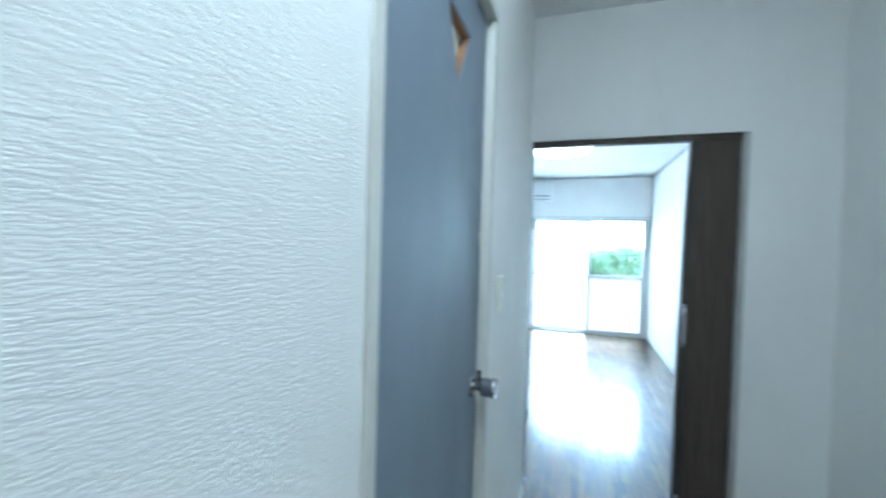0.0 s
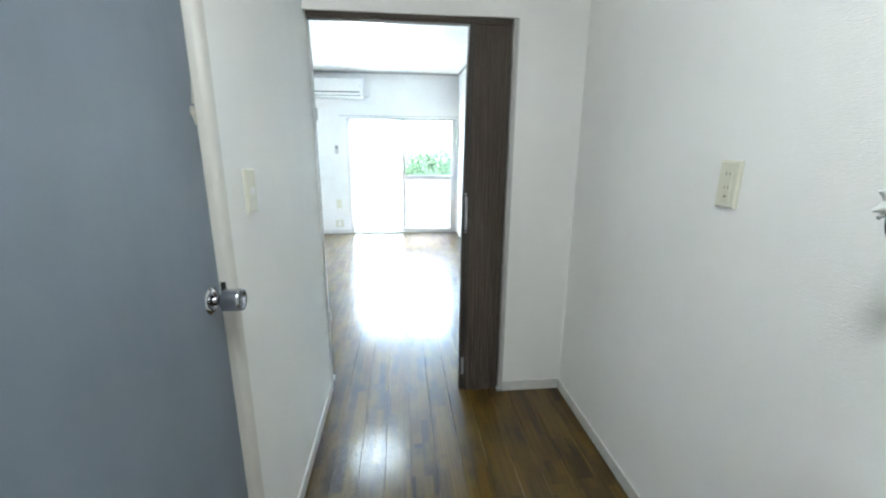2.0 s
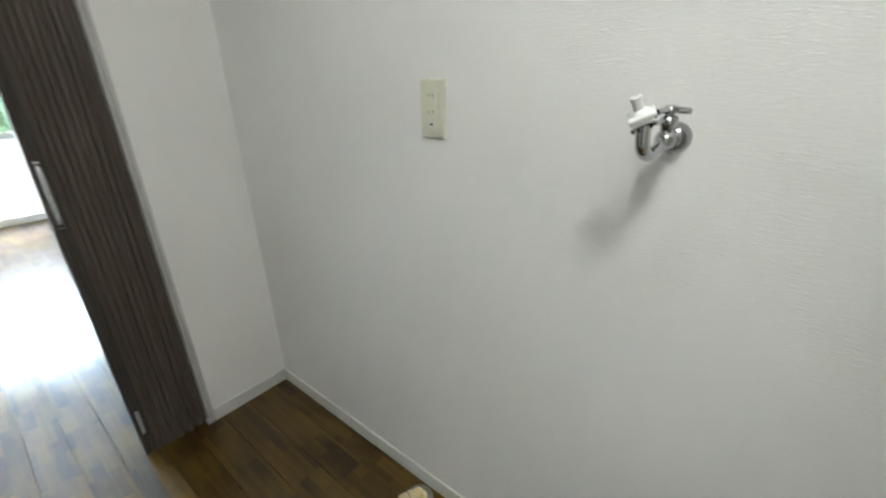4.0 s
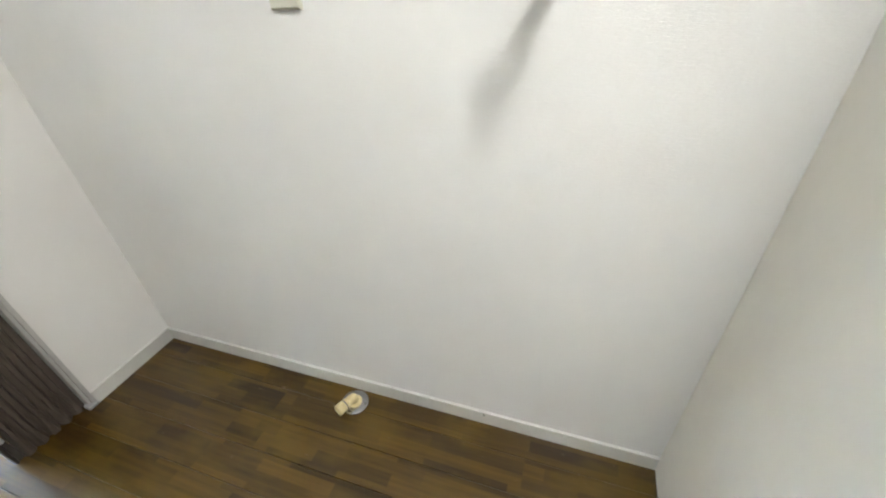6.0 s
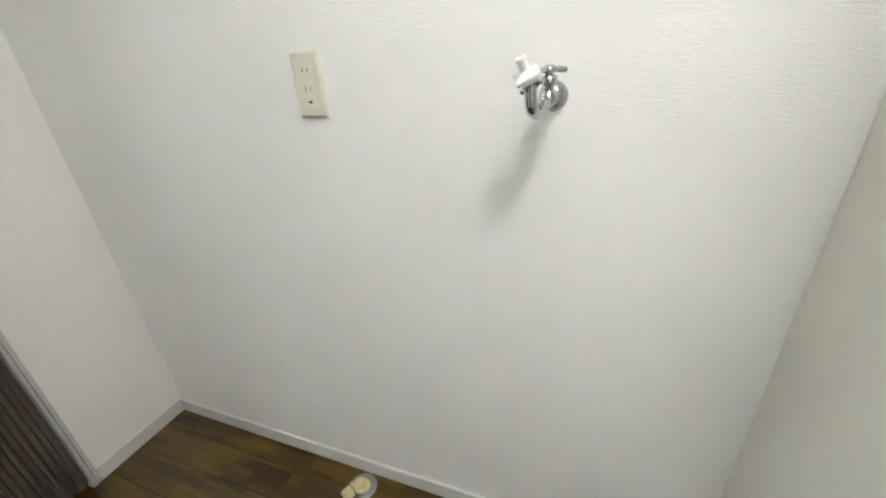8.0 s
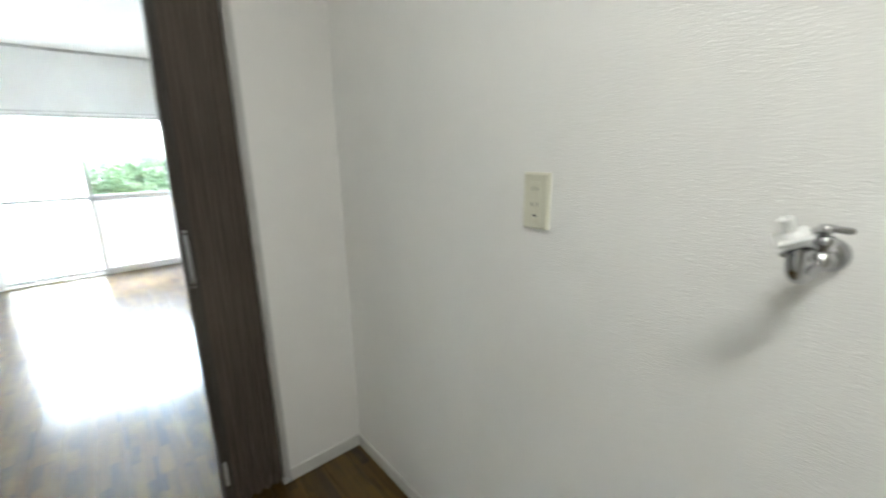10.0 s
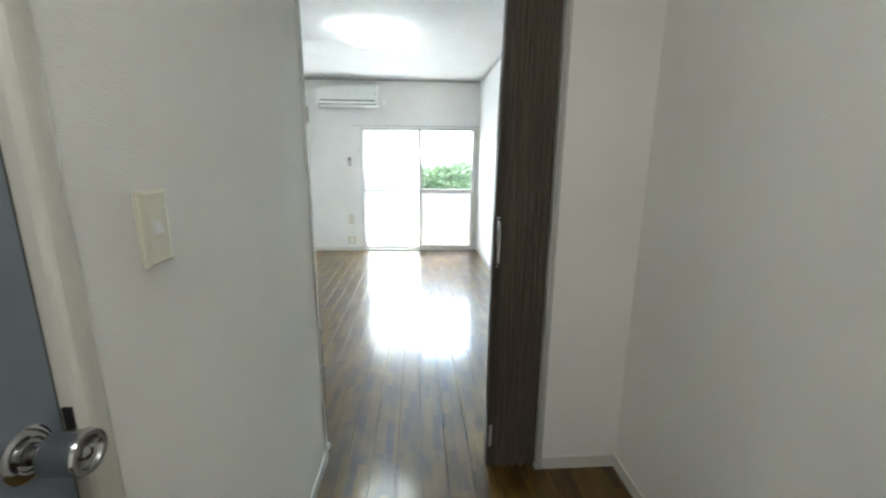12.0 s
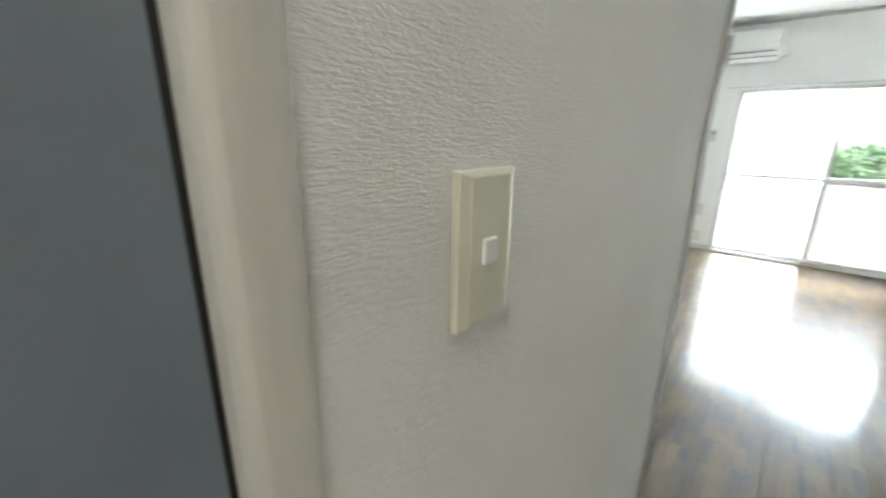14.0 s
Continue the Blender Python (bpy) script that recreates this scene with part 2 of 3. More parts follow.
def bend(points, n=6):
    """A smooth line through the points."""
    p = [Vector(q) for q in points]
    p = [p[0] * 2 - p[1]] + p + [p[-1] * 2 - p[-2]]
    out = []
    for i in range(1, len(p) - 2):
        for k in range(n):
            t = k / n
            out.append(0.5 * (2 * p[i] + (p[i + 1] - p[i - 1]) * t + (2 * p[i - 1] - 5 * p[i] + 4 * p[i + 1] - p[i + 2]) * t * t
                              + (3 * p[i] - p[i - 1] - 3 * p[i + 1] + p[i + 2]) * t ** 3))
    out.append(p[-2])
    return out


def mesh_ob(name, bm, mat, smooth=False):
    bmesh.ops.recalc_face_normals(bm, faces=bm.faces[:])
    me = bpy.data.meshes.new(name)
    bm.to_mesh(me)
    bm.free()
    me.materials.append(mat)
    if smooth:
        me.shade_smooth()
        me.set_sharp_from_angle(angle=radians(40))
    return new(name, me)


def part(name, bm, mat, parent, label="", smooth=False):
    ob = mesh_ob(name, bm, mat, smooth)
    ob.parent = parent
    ob.matrix_parent_inverse = parent.matrix_world.inverted()
    if label:
        ob["label"] = label
    return ob


def thing(name, at, label, category, group="", kind=""):
    ob = new(name)
    ob.location = at
    ob.matrix_world = Matrix.Translation(at)
    ob.empty_display_size = 0.05
    return tagged(ob, label, category, group, kind)


def structure(name, bm, mat, label, category, smooth=False):
    return tagged(mesh_ob(name, bm, mat, smooth), label, category, kind="structure")


# ---- plan: hall x 0..1.351, door wall at y 0, room beyond ----
XR, RX, LX, FAR = 1.351, 1.376, -1.245, 4.652
HALL_Z, ROOM_Z, BACK = 2.66, 2.53, -3.4
DY0, DY1, DZ = -1.746, -1.030, 2.125        # opening of the grey door
OX, OZ, WT = 1.003, 2.0, 0.13               # opening to the room
WE = 0.085                                  # end of the left wall at the doorway
PY = -1.963                                 # face of the partition
WX0, WX1, WZ = -0.402, 1.345, 1.852         # window opening

structure("wall_left", boxes((-0.155, -0.025, BACK, DY0, 0, HALL_Z), (-0.155, 0, DY1, WE, 0, HALL_Z), (-0.155, 0, DY0, DY1, DZ, HALL_Z)),
          PAPER, "off-white embossed wallpaper on the hall wall beside the grey door", "wall")
structure("wall_right", boxes((XR, 1.55, BACK, 0.0, 0, HALL_Z)), PAPER, "off-white embossed wallpaper wall behind the washing machine space", "wall")
structure("wall_front", boxes((0, OX, 0, WT, OZ, HALL_Z), (OX, 1.55, 0, WT, 0, HALL_Z)), PAPER_FLAT,
          "off-white papered wall with the opening to the room", "wall")
structure("wall_partition", boxes((0.80, XR, PY - 0.09, PY, 0, HALL_Z), bevel=0.003), PANEL, "smooth cream panel wall at the washing machine space", "wall")
structure("wall_back", boxes((-0.12, 1.55, BACK - 0.12, BACK, 0, HALL_Z)), PAPER_FLAT, "plain off-white wall closing the hall", "wall")
structure("wall_room_right", boxes((RX, 1.55, WT, FAR, 0, ROOM_Z)), PAPER_ROOM, "white papered side wall of the room", "wall")
structure("wall_room_left", boxes((LX - 0.15, LX, WE, FAR, 0, ROOM_Z)), PAPER_ROOM, "white papered side wall of the room", "wall")
structure("wall_room_near", boxes((LX - 0.15, -0.155, -0.08, WE, 0, ROOM_Z + 0.15)), PAPER_ROOM, "white papered wall beside the doorway", "wall")
structure("wall_window", boxes((LX - 0.15, WX0, FAR, FAR + 0.15, 0, ROOM_Z), (WX1, 1.55, FAR, FAR + 0.15, 0, ROOM_Z),
                               (WX0, WX1, FAR, FAR + 0.15, WZ, ROOM_Z)), PAPER_ROOM, "white papered wall round the balcony window", "wall")
structure("ceiling_hall", boxes((-0.3, 1.6, BACK - 0.2, WT, HALL_Z, HALL_Z + 0.2)), CEILING, "off-white papered hall ceiling", "ceiling")
structure("ceiling_room", boxes((LX - 0.2, 1.6, WT, FAR + 0.2, ROOM_Z, ROOM_Z + 0.33), (LX - 0.2, -0.156, -0.1, WT, ROOM_Z, ROOM_Z + 0.33)), CEILING, "white papered room ceiling", "ceiling")

BB = 0.061
for nm, r, lb in (
        ("baseboard_1", (XR - 0.009, XR, PY, 0, 0, BB), "white painted baseboard under the tap wall"),
        ("baseboard_2", (OX, XR - 0.009, -0.009, 0, 0, BB), "short white painted baseboard beside the folding door"),
        ("baseboard_3", (0, 0.009, DY1 + 0.011, WE, 0, BB), "white painted baseboard under the light switch wall"),
        ("baseboard_4", (-0.025, -0.016, BACK, DY0 - 0.004, 0, BB), "white painted baseboard in the hall"),
        ("baseboard_5", (RX - 0.009, RX, WT, FAR, 0, BB), "white painted baseboard along the room"),
        ("baseboard_6", (LX, WX0 - 0.005, FAR - 0.009, FAR, 0, BB), "white painted baseboard under the window wall"),
        ("baseboard_7", (LX, LX + 0.009, WE, FAR - 0.009, 0, BB), "white painted baseboard along the room")):
    structure(nm, boxes(r, bevel=0.0012), TRIM, lb, "baseboard")
for nm, r in (("trim_cornice_1", (LX + 0.018, RX - 0.018, FAR - 0.018, FAR, ROOM_Z - 0.026, ROOM_Z)),
              ("trim_cornice_2", (RX - 0.018, RX, WT, FAR - 0.001, ROOM_Z - 0.026, ROOM_Z)),
              ("trim_cornice_3", (LX, LX + 0.018, WE, FAR - 0.001, ROOM_Z - 0.026, ROOM_Z))):
    structure(nm, boxes(r, bevel=0.003), EDGE, "slim grey-white cornice strip under the room ceiling", "cornice")
structure("trim_jamb", boxes((-0.155, 0.010, WE + 0.001, WE + 0.024, 0.001, OZ - 0.003), bevel=0.0015), EDGE, "grey-white painted jamb edge of the doorway", "trim")
structure("trim_edge", boxes((OX - 0.012, OX + 0.001, -0.004, WT + 0.003, 0.0, OZ - 0.003), (OX - 0.022, OX - 0.0125, 0.004, WT - 0.01, 0.0, OZ - 0.003), bevel=0.0015),
          EDGE, "pale grey edge strip on the doorway side", "trim")
structure("trim_foot", boxes((OX - 0.034, OX + 0.003, -0.013, 0.020, 0.0, 0.016), bevel=0.004), ALU_EDGE, "small grey metal foot of the doorway strip", "trim")


# ---- grey door in the left wall ----
def grey_door():
    d = thing("door_1", (-0.05, -1.33, 0), "closed blue-grey painted door with a triangular pane", "door", kind="structure")
    y0, y1, z0, z1 = -1.711, -1.068, 0.012, 2.09
    yl, yr, yc, zt, zb = -1.425, -1.24, -1.332, 1.96, 1.813
    xf, xb = -0.024, -0.060
    bm = bmesh.new()
    v = {k: bm.verts.new((xf, y, z)) for k, (y, z) in dict(
        a=(y0, z0), b=(y1, z0), c=(y1, zb), e=(yc, zb), f=(y0, zb), g=(yl, zt), h=(yr, zt), i=(y1, zt), j=(y0, zt), k=(y0, z1), l=(y1, z1)).items()}
    faces = [bm.faces.new([v[n] for n in q]) for q in ("abcef", "fegj", "ecih", "jghilk")]
    out = bmesh.ops.extrude_face_region(bm, geom=faces)
    bmesh.ops.translate(bm, verts=[q for q in out["geom"] if isinstance(q, bmesh.types.BMVert)], vec=(xb - xf, 0, 0))
    leaf = part("leaf", bm, DOOR, d)
    bm = bmesh.new()
    tri = [(yl, zt), (yr, zt), (yc, zb)]
    cy, cz = sum(p[0] for p in tri) / 3, sum(p[1] for p in tri) / 3
    for k in range(3):
        (ay, az), (by, bz) = tri[k], tri[(k + 1) % 3]
        q = []
        for y, z in ((ay, az), (by, bz)):
            for s in (0.985, 0.88):
                q.append((cy + (y - cy) * s, cz + (z - cz) * s))
        o0, i0, o1, i1 = q
        ring = []
        for x in (xf - 0.004, xb + 0.002):
            ring.append([bm.verts.new((x, *p)) for p in (o0, o1, i1, i0)])
        bm.faces.new(ring[0])
        bm.faces.new(list(reversed(ring[1])))
        for i in range(4):
            bm.faces.new((ring[0][i], ring[0][(i + 1) % 4], ring[1][(i + 1) % 4], ring[1][i]))
    part("pane_frame", bm, BROWN_EDGE, leaf, "brown wooden edge of the pane")
    bm = bmesh.new()
    for x in (-0.046, -0.051):
        bm.faces.new([bm.verts.new((x, cy + (y - cy) * 0.93, cz + (z - cz) * 0.93)) for y, z in tri])
    part("pane", bm, CREAM_GLASS, leaf, "cream frosted triangular pane")
    fx0, fx1 = -0.115, 0.004
    part("jamb", boxes((fx0, -0.018, DY0, -1.713, 0, DZ - 0.031), bevel=0.002), FRAME, d)
    # latch-side jamb with a rounded inner edge and a thin lip over the wallpaper
    bm = bmesh.new()
    prof = [(fx0, -1.063), (-0.009, -1.063), (-0.003, -1.0605), (0.0012, -1.0555), (0.003, -1.0485), (fx1, -1.040), (fx1, -1.030), (0.0032, -1.026), (0.0006, -1.0235),
            (0.0006, DY1 - 0.001), (fx0, DY1 - 0.001)]
    ends = [[bm.verts.new((x, y, z)) for x, y in prof] for z in (0.0, DZ - 0.031)]
    for i in range(len(prof)):
        bm.faces.new((ends[0][i], ends[0][(i + 1) % len(prof)], ends[1][(i + 1) % len(prof)], ends[1][i]))
    bm.faces.new(ends[0])
    bm.faces.new(list(reversed(ends[1])))
    part("jamb", bm, FRAME, d)
    # black filler strip that paints in the shade inside the door gap
    part("door_gap_shade", boxes((-0.062, -0.0265, -1.0678, -1.0632, 0.012, 2.09)), BLACK, d, "black strip standing in for the shade in the door gap")
    part("head_jamb", boxes((fx0, fx1, DY0, DY1, DZ - 0.03, DZ), bevel=0.002), FRAME, d)
    part("stop", boxes((-0.125, -0.074, -1.712, -1.063, 0.0, 0.010), (-0.125, -0.074, -1.712, -1.686, 0.01, 2.094), (-0.125, -0.064, -1.084, -1.063, 0.01, 2.094),
                       (-0.125, -0.074, -1.686, -1.084, 2.065, 2.094)), FRAME, d)
    # knob set, turned on an axis that points into the hall
    m = pose(xf - 0.007, -1.114, 1.042, 0, 90, 0)
    knob = part("door_handle", lathe(bmesh.new(), [(0.0255, 0.034), (0.0265, 0.036), (0.0265, 0.064), (0.0275, 0.067), (0.0275, 0.073), (0.025, 0.0765),
                (0.020, 0.0765), (0.0175, 0.072), (0.006, 0.0705)], m, 40), SATIN, d, "satin steel round door knob", True)
    part("rose", lathe(bmesh.new(), [(0.036, 0.0), (0.036, 0.004), (0.033, 0.0085), (0.026, 0.0115), (0.020, 0.011), (0.018, 0.008), (0.010, 0.008)], m, 40), CHROME, knob,
         "chrome rose plate", True)
    part("stem", lathe(bmesh.new(), [(0.0135, 0.008), (0.012, 0.02), (0.0135, 0.026), (0.019, 0.034), (0.004, 0.0345)], m, 32), CHROME, knob, "", True)
    part("end_ring", lathe(bmesh.new(), [(0.0278, 0.0665), (0.0283, 0.070), (0.0278, 0.0745), (0.0262, 0.0772), (0.0248, 0.0772), (0.0248, 0.0668)], m, 40), CHROME, knob, "chrome ring", True)
    part("thumb_turn", lathe(bmesh.new(), [(0.009, 0.0695), (0.009, 0.0745), (0.007, 0.076), (0.002, 0.0763)], m, 24), CHROME, knob, "", True)
    part("strike_plate", boxes((-0.023, -0.010, -1.0655, -1.0625, 1.026, 1.071), bevel=0.0008), BLACK, d, "black strike plate")
    # torn tape: a folded flake and a narrow strip above it, beside the door's edge
    for pts in ([(-1.096, 1.471), (-1.092, 1.482), (-1.0705, 1.484), (-1.069, 1.466), (-1.071, 1.446), (-1.068, 1.4475), (-1.080, 1.443), (-1.084, 1.458)],
                [(-1.080, 1.489), (-1.076, 1.516), (-1.072, 1.536), (-1.069, 1.534), (-1.0695, 1.512), (-1.069, 1.488)]):
        bm = bmesh.new()
        ring = [[bm.verts.new((x + 0.0012 * math.sin(k * 1.3) ** 2, *p)) for k, p in enumerate(pts)] for x in (xf + 0.0004, xf + 0.0014)]
        bm.faces.new(ring[0])
        bm.faces.new(ring[1])
        for i in range(len(pts)):
            bm.faces.new((ring[0][i], ring[0][(i + 1) % len(pts)], ring[1][(i + 1) % len(pts)], ring[1][i]))
        part("tape", bm, TAPE, leaf, "torn white tape")


grey_door()
structure("wall_behind_door", boxes((-0.24, -0.156, -1.9, -0.8, 0, 2.4)), PAPER_FLAT, "plain wall closing the space behind the grey door", "wall")


# ---- brown accordion door, folded to the side ----
def accordion_door():
    d = thing("accordion_door", (0.9, 0.05, 0), "dark brown vinyl accordion door folded to one side", "door")
    z0, z1 = 0.0008, 1.972
    x0, x1, n = 0.786, 0.959, 9
    bm = bmesh.new()
    line, p = [], (x1 - x0) / n
    for i in range(n):
        jit = random.uniform(-0.0015, 0.0015)
        yf = 0.032 + random.uniform(-0.003, 0.003)
        yb = yf + 0.006
        for f, y in ((0.0, yb), (0.04, yb - 0.001), (0.10, yf + 0.003), (0.17, yf + 0.0008), (0.35, yf), (0.65, yf), (0.85, yf + 0.0008), (0.92, yf + 0.003), (0.97, yb - 0.001)):
            line.append((x0 + (i + f) * p + jit, y))
    line.append((x1, 0.040))
    heights = [0.0, 0.008, 0.018, 0.035, 0.07, 0.14, 0.5, 1.0, 1.5, z1 - z0]
    grid = []
    for h in heights:
        row = []
        amp = 0.019 * max(0.0, 1 - h / 0.13) ** 1.5
        gap = 0.030 * max(0.0, 1 - h / 0.8) ** 0.6      # two folds stand apart towards the floor
        for i, (x, y) in enumerate(line):
            ph = i * 1.7
            deep = gap if i // 9 == 4 and (i % 9 < 2) or i == 35 else 0.0
            row.append(bm.verts.new((x + amp * math.sin(ph) * 0.5, y + deep + amp * math.sin(ph * 0.6 + 1), z0 + h)))
        grid.append(row)
    # second skin behind the first, joined along its rim
    back = [[bm.verts.new(v.co + Vector((0.0004, 0.0022, 0))) for v in row] for row in grid]
    last = len(line) - 1
    for g, h, bk, bh in zip(grid, grid[1:], back, back[1:]):
        for i in range(last):
            bm.faces.new((g[i], g[i + 1], h[i + 1], h[i]))
            bm.faces.new((bk[i], bh[i], bh[i + 1], bk[i + 1]))
        for i in (0, last):
            bm.faces.new((g[i], h[i], bh[i], bk[i]))
    for g, bk in ((grid[0], back[0]), (grid[-1], back[-1])):
        for i in range(last):
            bm.faces.new((g[i], g[i + 1], bk[i + 1], bk[i]))
    part("pleated_cloth", bm, CLOTH, d, "", True)
    # lead post: a grooved bar that bows towards the folds at its top
    bm = bmesh.new()
    prof = [(0.748, 0.034), (0.750, 0.027), (0.758, 0.026), (0.760, 0.034), (0.776, 0.034), (0.777, 0.028), (0.789, 0.028), (0.791, 0.032), (0.791, 0.078), (0.776, 0.080), (0.775, 0.074), (0.749, 0.074)]
    rings = []
    for k in range(15):
        z = 0.001 + (z1 - 0.001) * k / 14
        lean = 0.017 * max(0.0, (z - 0.9) / (z1 - 0.9)) ** 1.6
        rings.append([bm.verts.new((x + lean * (0.791 - x) / 0.043 + lean * 0.25, y, z)) for x, y in prof])
    for a, b in zip(rings, rings[1:]):
        for i in range(len(prof)):
            bm.faces.new((a[i], a[(i + 1) % len(prof)], b[(i + 1) % len(prof)], b[i]))
    bm.faces.new(rings[0])
    bm.faces.new(rings[-1])
    post = part("lead_post", bm, POST, d, "dark brown lead post")
    # bow handle on both faces of the post
    for s, y in ((-1, 0.034), (1, 0.074)):
        pts = bend([(0.768, y, 0.968), (0.768, y + s * 0.020, 0.974), (0.768, y + s * 0.026, 1.0), (0.768, y + s * 0.027, 1.06), (0.768, y + s * 0.026, 1.12),
                    (0.768, y + s * 0.020, 1.148), (0.768, y, 1.154)], 5)
        part("handle", tube(bmesh.new(), pts, 0.0075, 14), SATIN, post, "brushed metal bow handle", True)
        for z in (0.966, 1.156):
            part("handle_foot", boxes((0.7595, 0.7755, min(y, y + s * 0.005), max(y, y + s * 0.005), z - 0.011, z + 0.011), bevel=0.002), SATIN, post)
    part("latch", boxes((0.761, 0.773, 0.0295, 0.0345, 0.10, 0.21), bevel=0.001), ALU_EDGE, post, "small metal latch")
    part("latch_hook", boxes((0.7725, 0.7765, 0.024, 0.034, 0.09, 0.135), bevel=0.001), SATIN, post, "bright metal latch hook")
    part("end_panel", boxes((0.959, OX - 0.0225, 0.034, 0.080, 0.001, z1), bevel=0.003), CLOTH, d)
    part("top_track", boxes((0.0105, OX - 0.0225, 0.022, 0.072, z1 + 0.001, OZ - 0.0005), (0.0105, OX - 0.0225, 0.014, 0.022, z1 + 0.012, OZ - 0.0005), bevel=0.001), CLOTH, d, "dark brown top rail")


accordion_door()


# ---- leftover hinges and stop on the jamb board ----
def old_hinge(z):
    h = thing("hinge", (0.010, WE, z), "old dark hinge plate remaining on the white jamb", "hinge", "hinges on the jamb")
    part("plate", boxes((0.0098, 0.0125, WE + 0.002, WE + 0.0235, z - 0.03, z + 0.03), bevel=0.0008), ALU_EDGE, h)
    part("pin", lathe(bmesh.new(), [(0.0045, -0.031), (0.005, -0.029), (0.005, 0.029), (0.0045, 0.031)], pose(0.0145, WE + 0.021, z), 12), ALU_EDGE, h, "", True)
    for k in (-0.018, 0.018):
        part("screw", lathe(bmesh.new(), [(0.003, 0.0), (0.003, 0.0008), (0.0015, 0.0014)], pose(0.0124, WE + 0.010, z + k, 0, 90, 0), 10), SATIN, h, "", True)


old_hinge(1.56)
old_hinge(0.465)
catch = thing("door_catch", (0.01, WE, 0.07), "small white plastic catch on the jamb foot", "door catch")
part("body", boxes((0.0098, 0.022, WE + 0.002, WE + 0.022, 0.068, 0.094), bevel=0.003), WHITE_PLASTIC, catch)
part("cap", lathe(bmesh.new(), [(0.005, 0), (0.005, 0.006), (0.003, 0.008)], pose(0.0215, WE + 0.012, 0.081, 0, 90, 0), 12), CHROME, catch, "", True)


# ---- wall plates ----
def plate_body(cx, cy, cz, w, h, face, edge=0.455):
    """A bevelled cover plate on a wall of constant x; face is +1 or -1, the way it looks."""
    bm = bmesh.new()
    rows = [(0.0, 0.5, 0.5), (0.006, 0.5, 0.5), (0.0085, 0.488, 0.494), (0.0125, edge, 0.47), (0.0132, edge - 0.012, 0.463)]
    rings = [[bm.verts.new((cx + face * d, cy + sy * w * a, cz + sz * h * b)) for sy, sz in ((-1, -1), (1, -1), (1, 1), (-1, 1))] for d, a, b in rows]
    for a, b in zip(rings, rings[1:]):
        for i in range(4):
            bm.faces.new((a[i], a[(i + 1) % 4], b[(i + 1) % 4], b[i]))
    bm.faces.new(rings[0])
    bm.faces.new(rings[-1])
    return bm


def outlet():
    cy, cz, x = -1.011, 1.304, XR
    o = thing("wall_outlet", (x, cy, cz), "ivory plastic double power outlet on the wallpaper", "outlet")
    part("cover_plate", plate_body(x, cy, cz, 0.071, 0.132, -1), PLASTIC, o)
    f = x - 0.0133
    insert = part("insert", boxes((f - 0.0012, f + 0.003, cy - 0.0145, cy + 0.0145, cz - 0.050, cz + 0.046), bevel=0.001), PLASTIC, o)
    for z in (cz + 0.029, cz - 0.008):
        part("socket_face", boxes((f - 0.0016, f - 0.0006, cy - 0.0125, cy + 0.0125, z - 0.0125, z + 0.0125), bevel=0.0008), PLASTIC, insert)
        for s, h in ((-0.0064, 0.0075), (0.0064, 0.0088)):
            part("slot", boxes((f - 0.0020, f - 0.0010, cy + s - 0.0009, cy + s + 0.0009, z - h / 2, z + h / 2)), DARK_SLOT, insert)
            part("slot", boxes((f - 0.0020, f - 0.0010, cy + s - 0.0009, cy + s + 0.0022, z + h / 2 - 0.0012, z + h / 2)), DARK_SLOT, insert)
    part("earth_hole", boxes((f - 0.0017, f - 0.0004, cy - 0.0045, cy + 0.0045, cz - 0.0365, cz - 0.0315), bevel=0.0004), DARK_SLOT, insert, "dark earth terminal hole")
    part("earth_flap", boxes((f - 0.0020, f - 0.0004, cy - 0.0125, cy + 0.0125, cz - 0.0475, cz - 0.0385), bevel=0.0006), PLASTIC, insert)
    o.scale = (0.8, 1, 1)


def light_switch():
    cy, cz = -0.874, 1.277
    s = thing("light_switch", (0, cy, cz), "yellowed ivory light switch with a white rocker", "light switch")
    part("back_plate", boxes((0.0, 0.004, cy - 0.034, cy + 0.041, cz - 0.0615, cz + 0.0615), bevel=0.001), WHITE_PLASTIC, s)
    bm = plate_body(0.003, cy, cz, 0.073, 0.1225, 1, 0.36)
    part("cover_plate", bm, PLASTIC, s)
    part("rocker", boxes((0.015, 0.0205, cy - 0.011, cy + 0.006, cz - 0.010, cz + 0.010), bevel=0.0015), WHITE_PLASTIC, s, "small white rocker")
    s.scale = (0.75, 1, 1)


outlet()
light_switch()


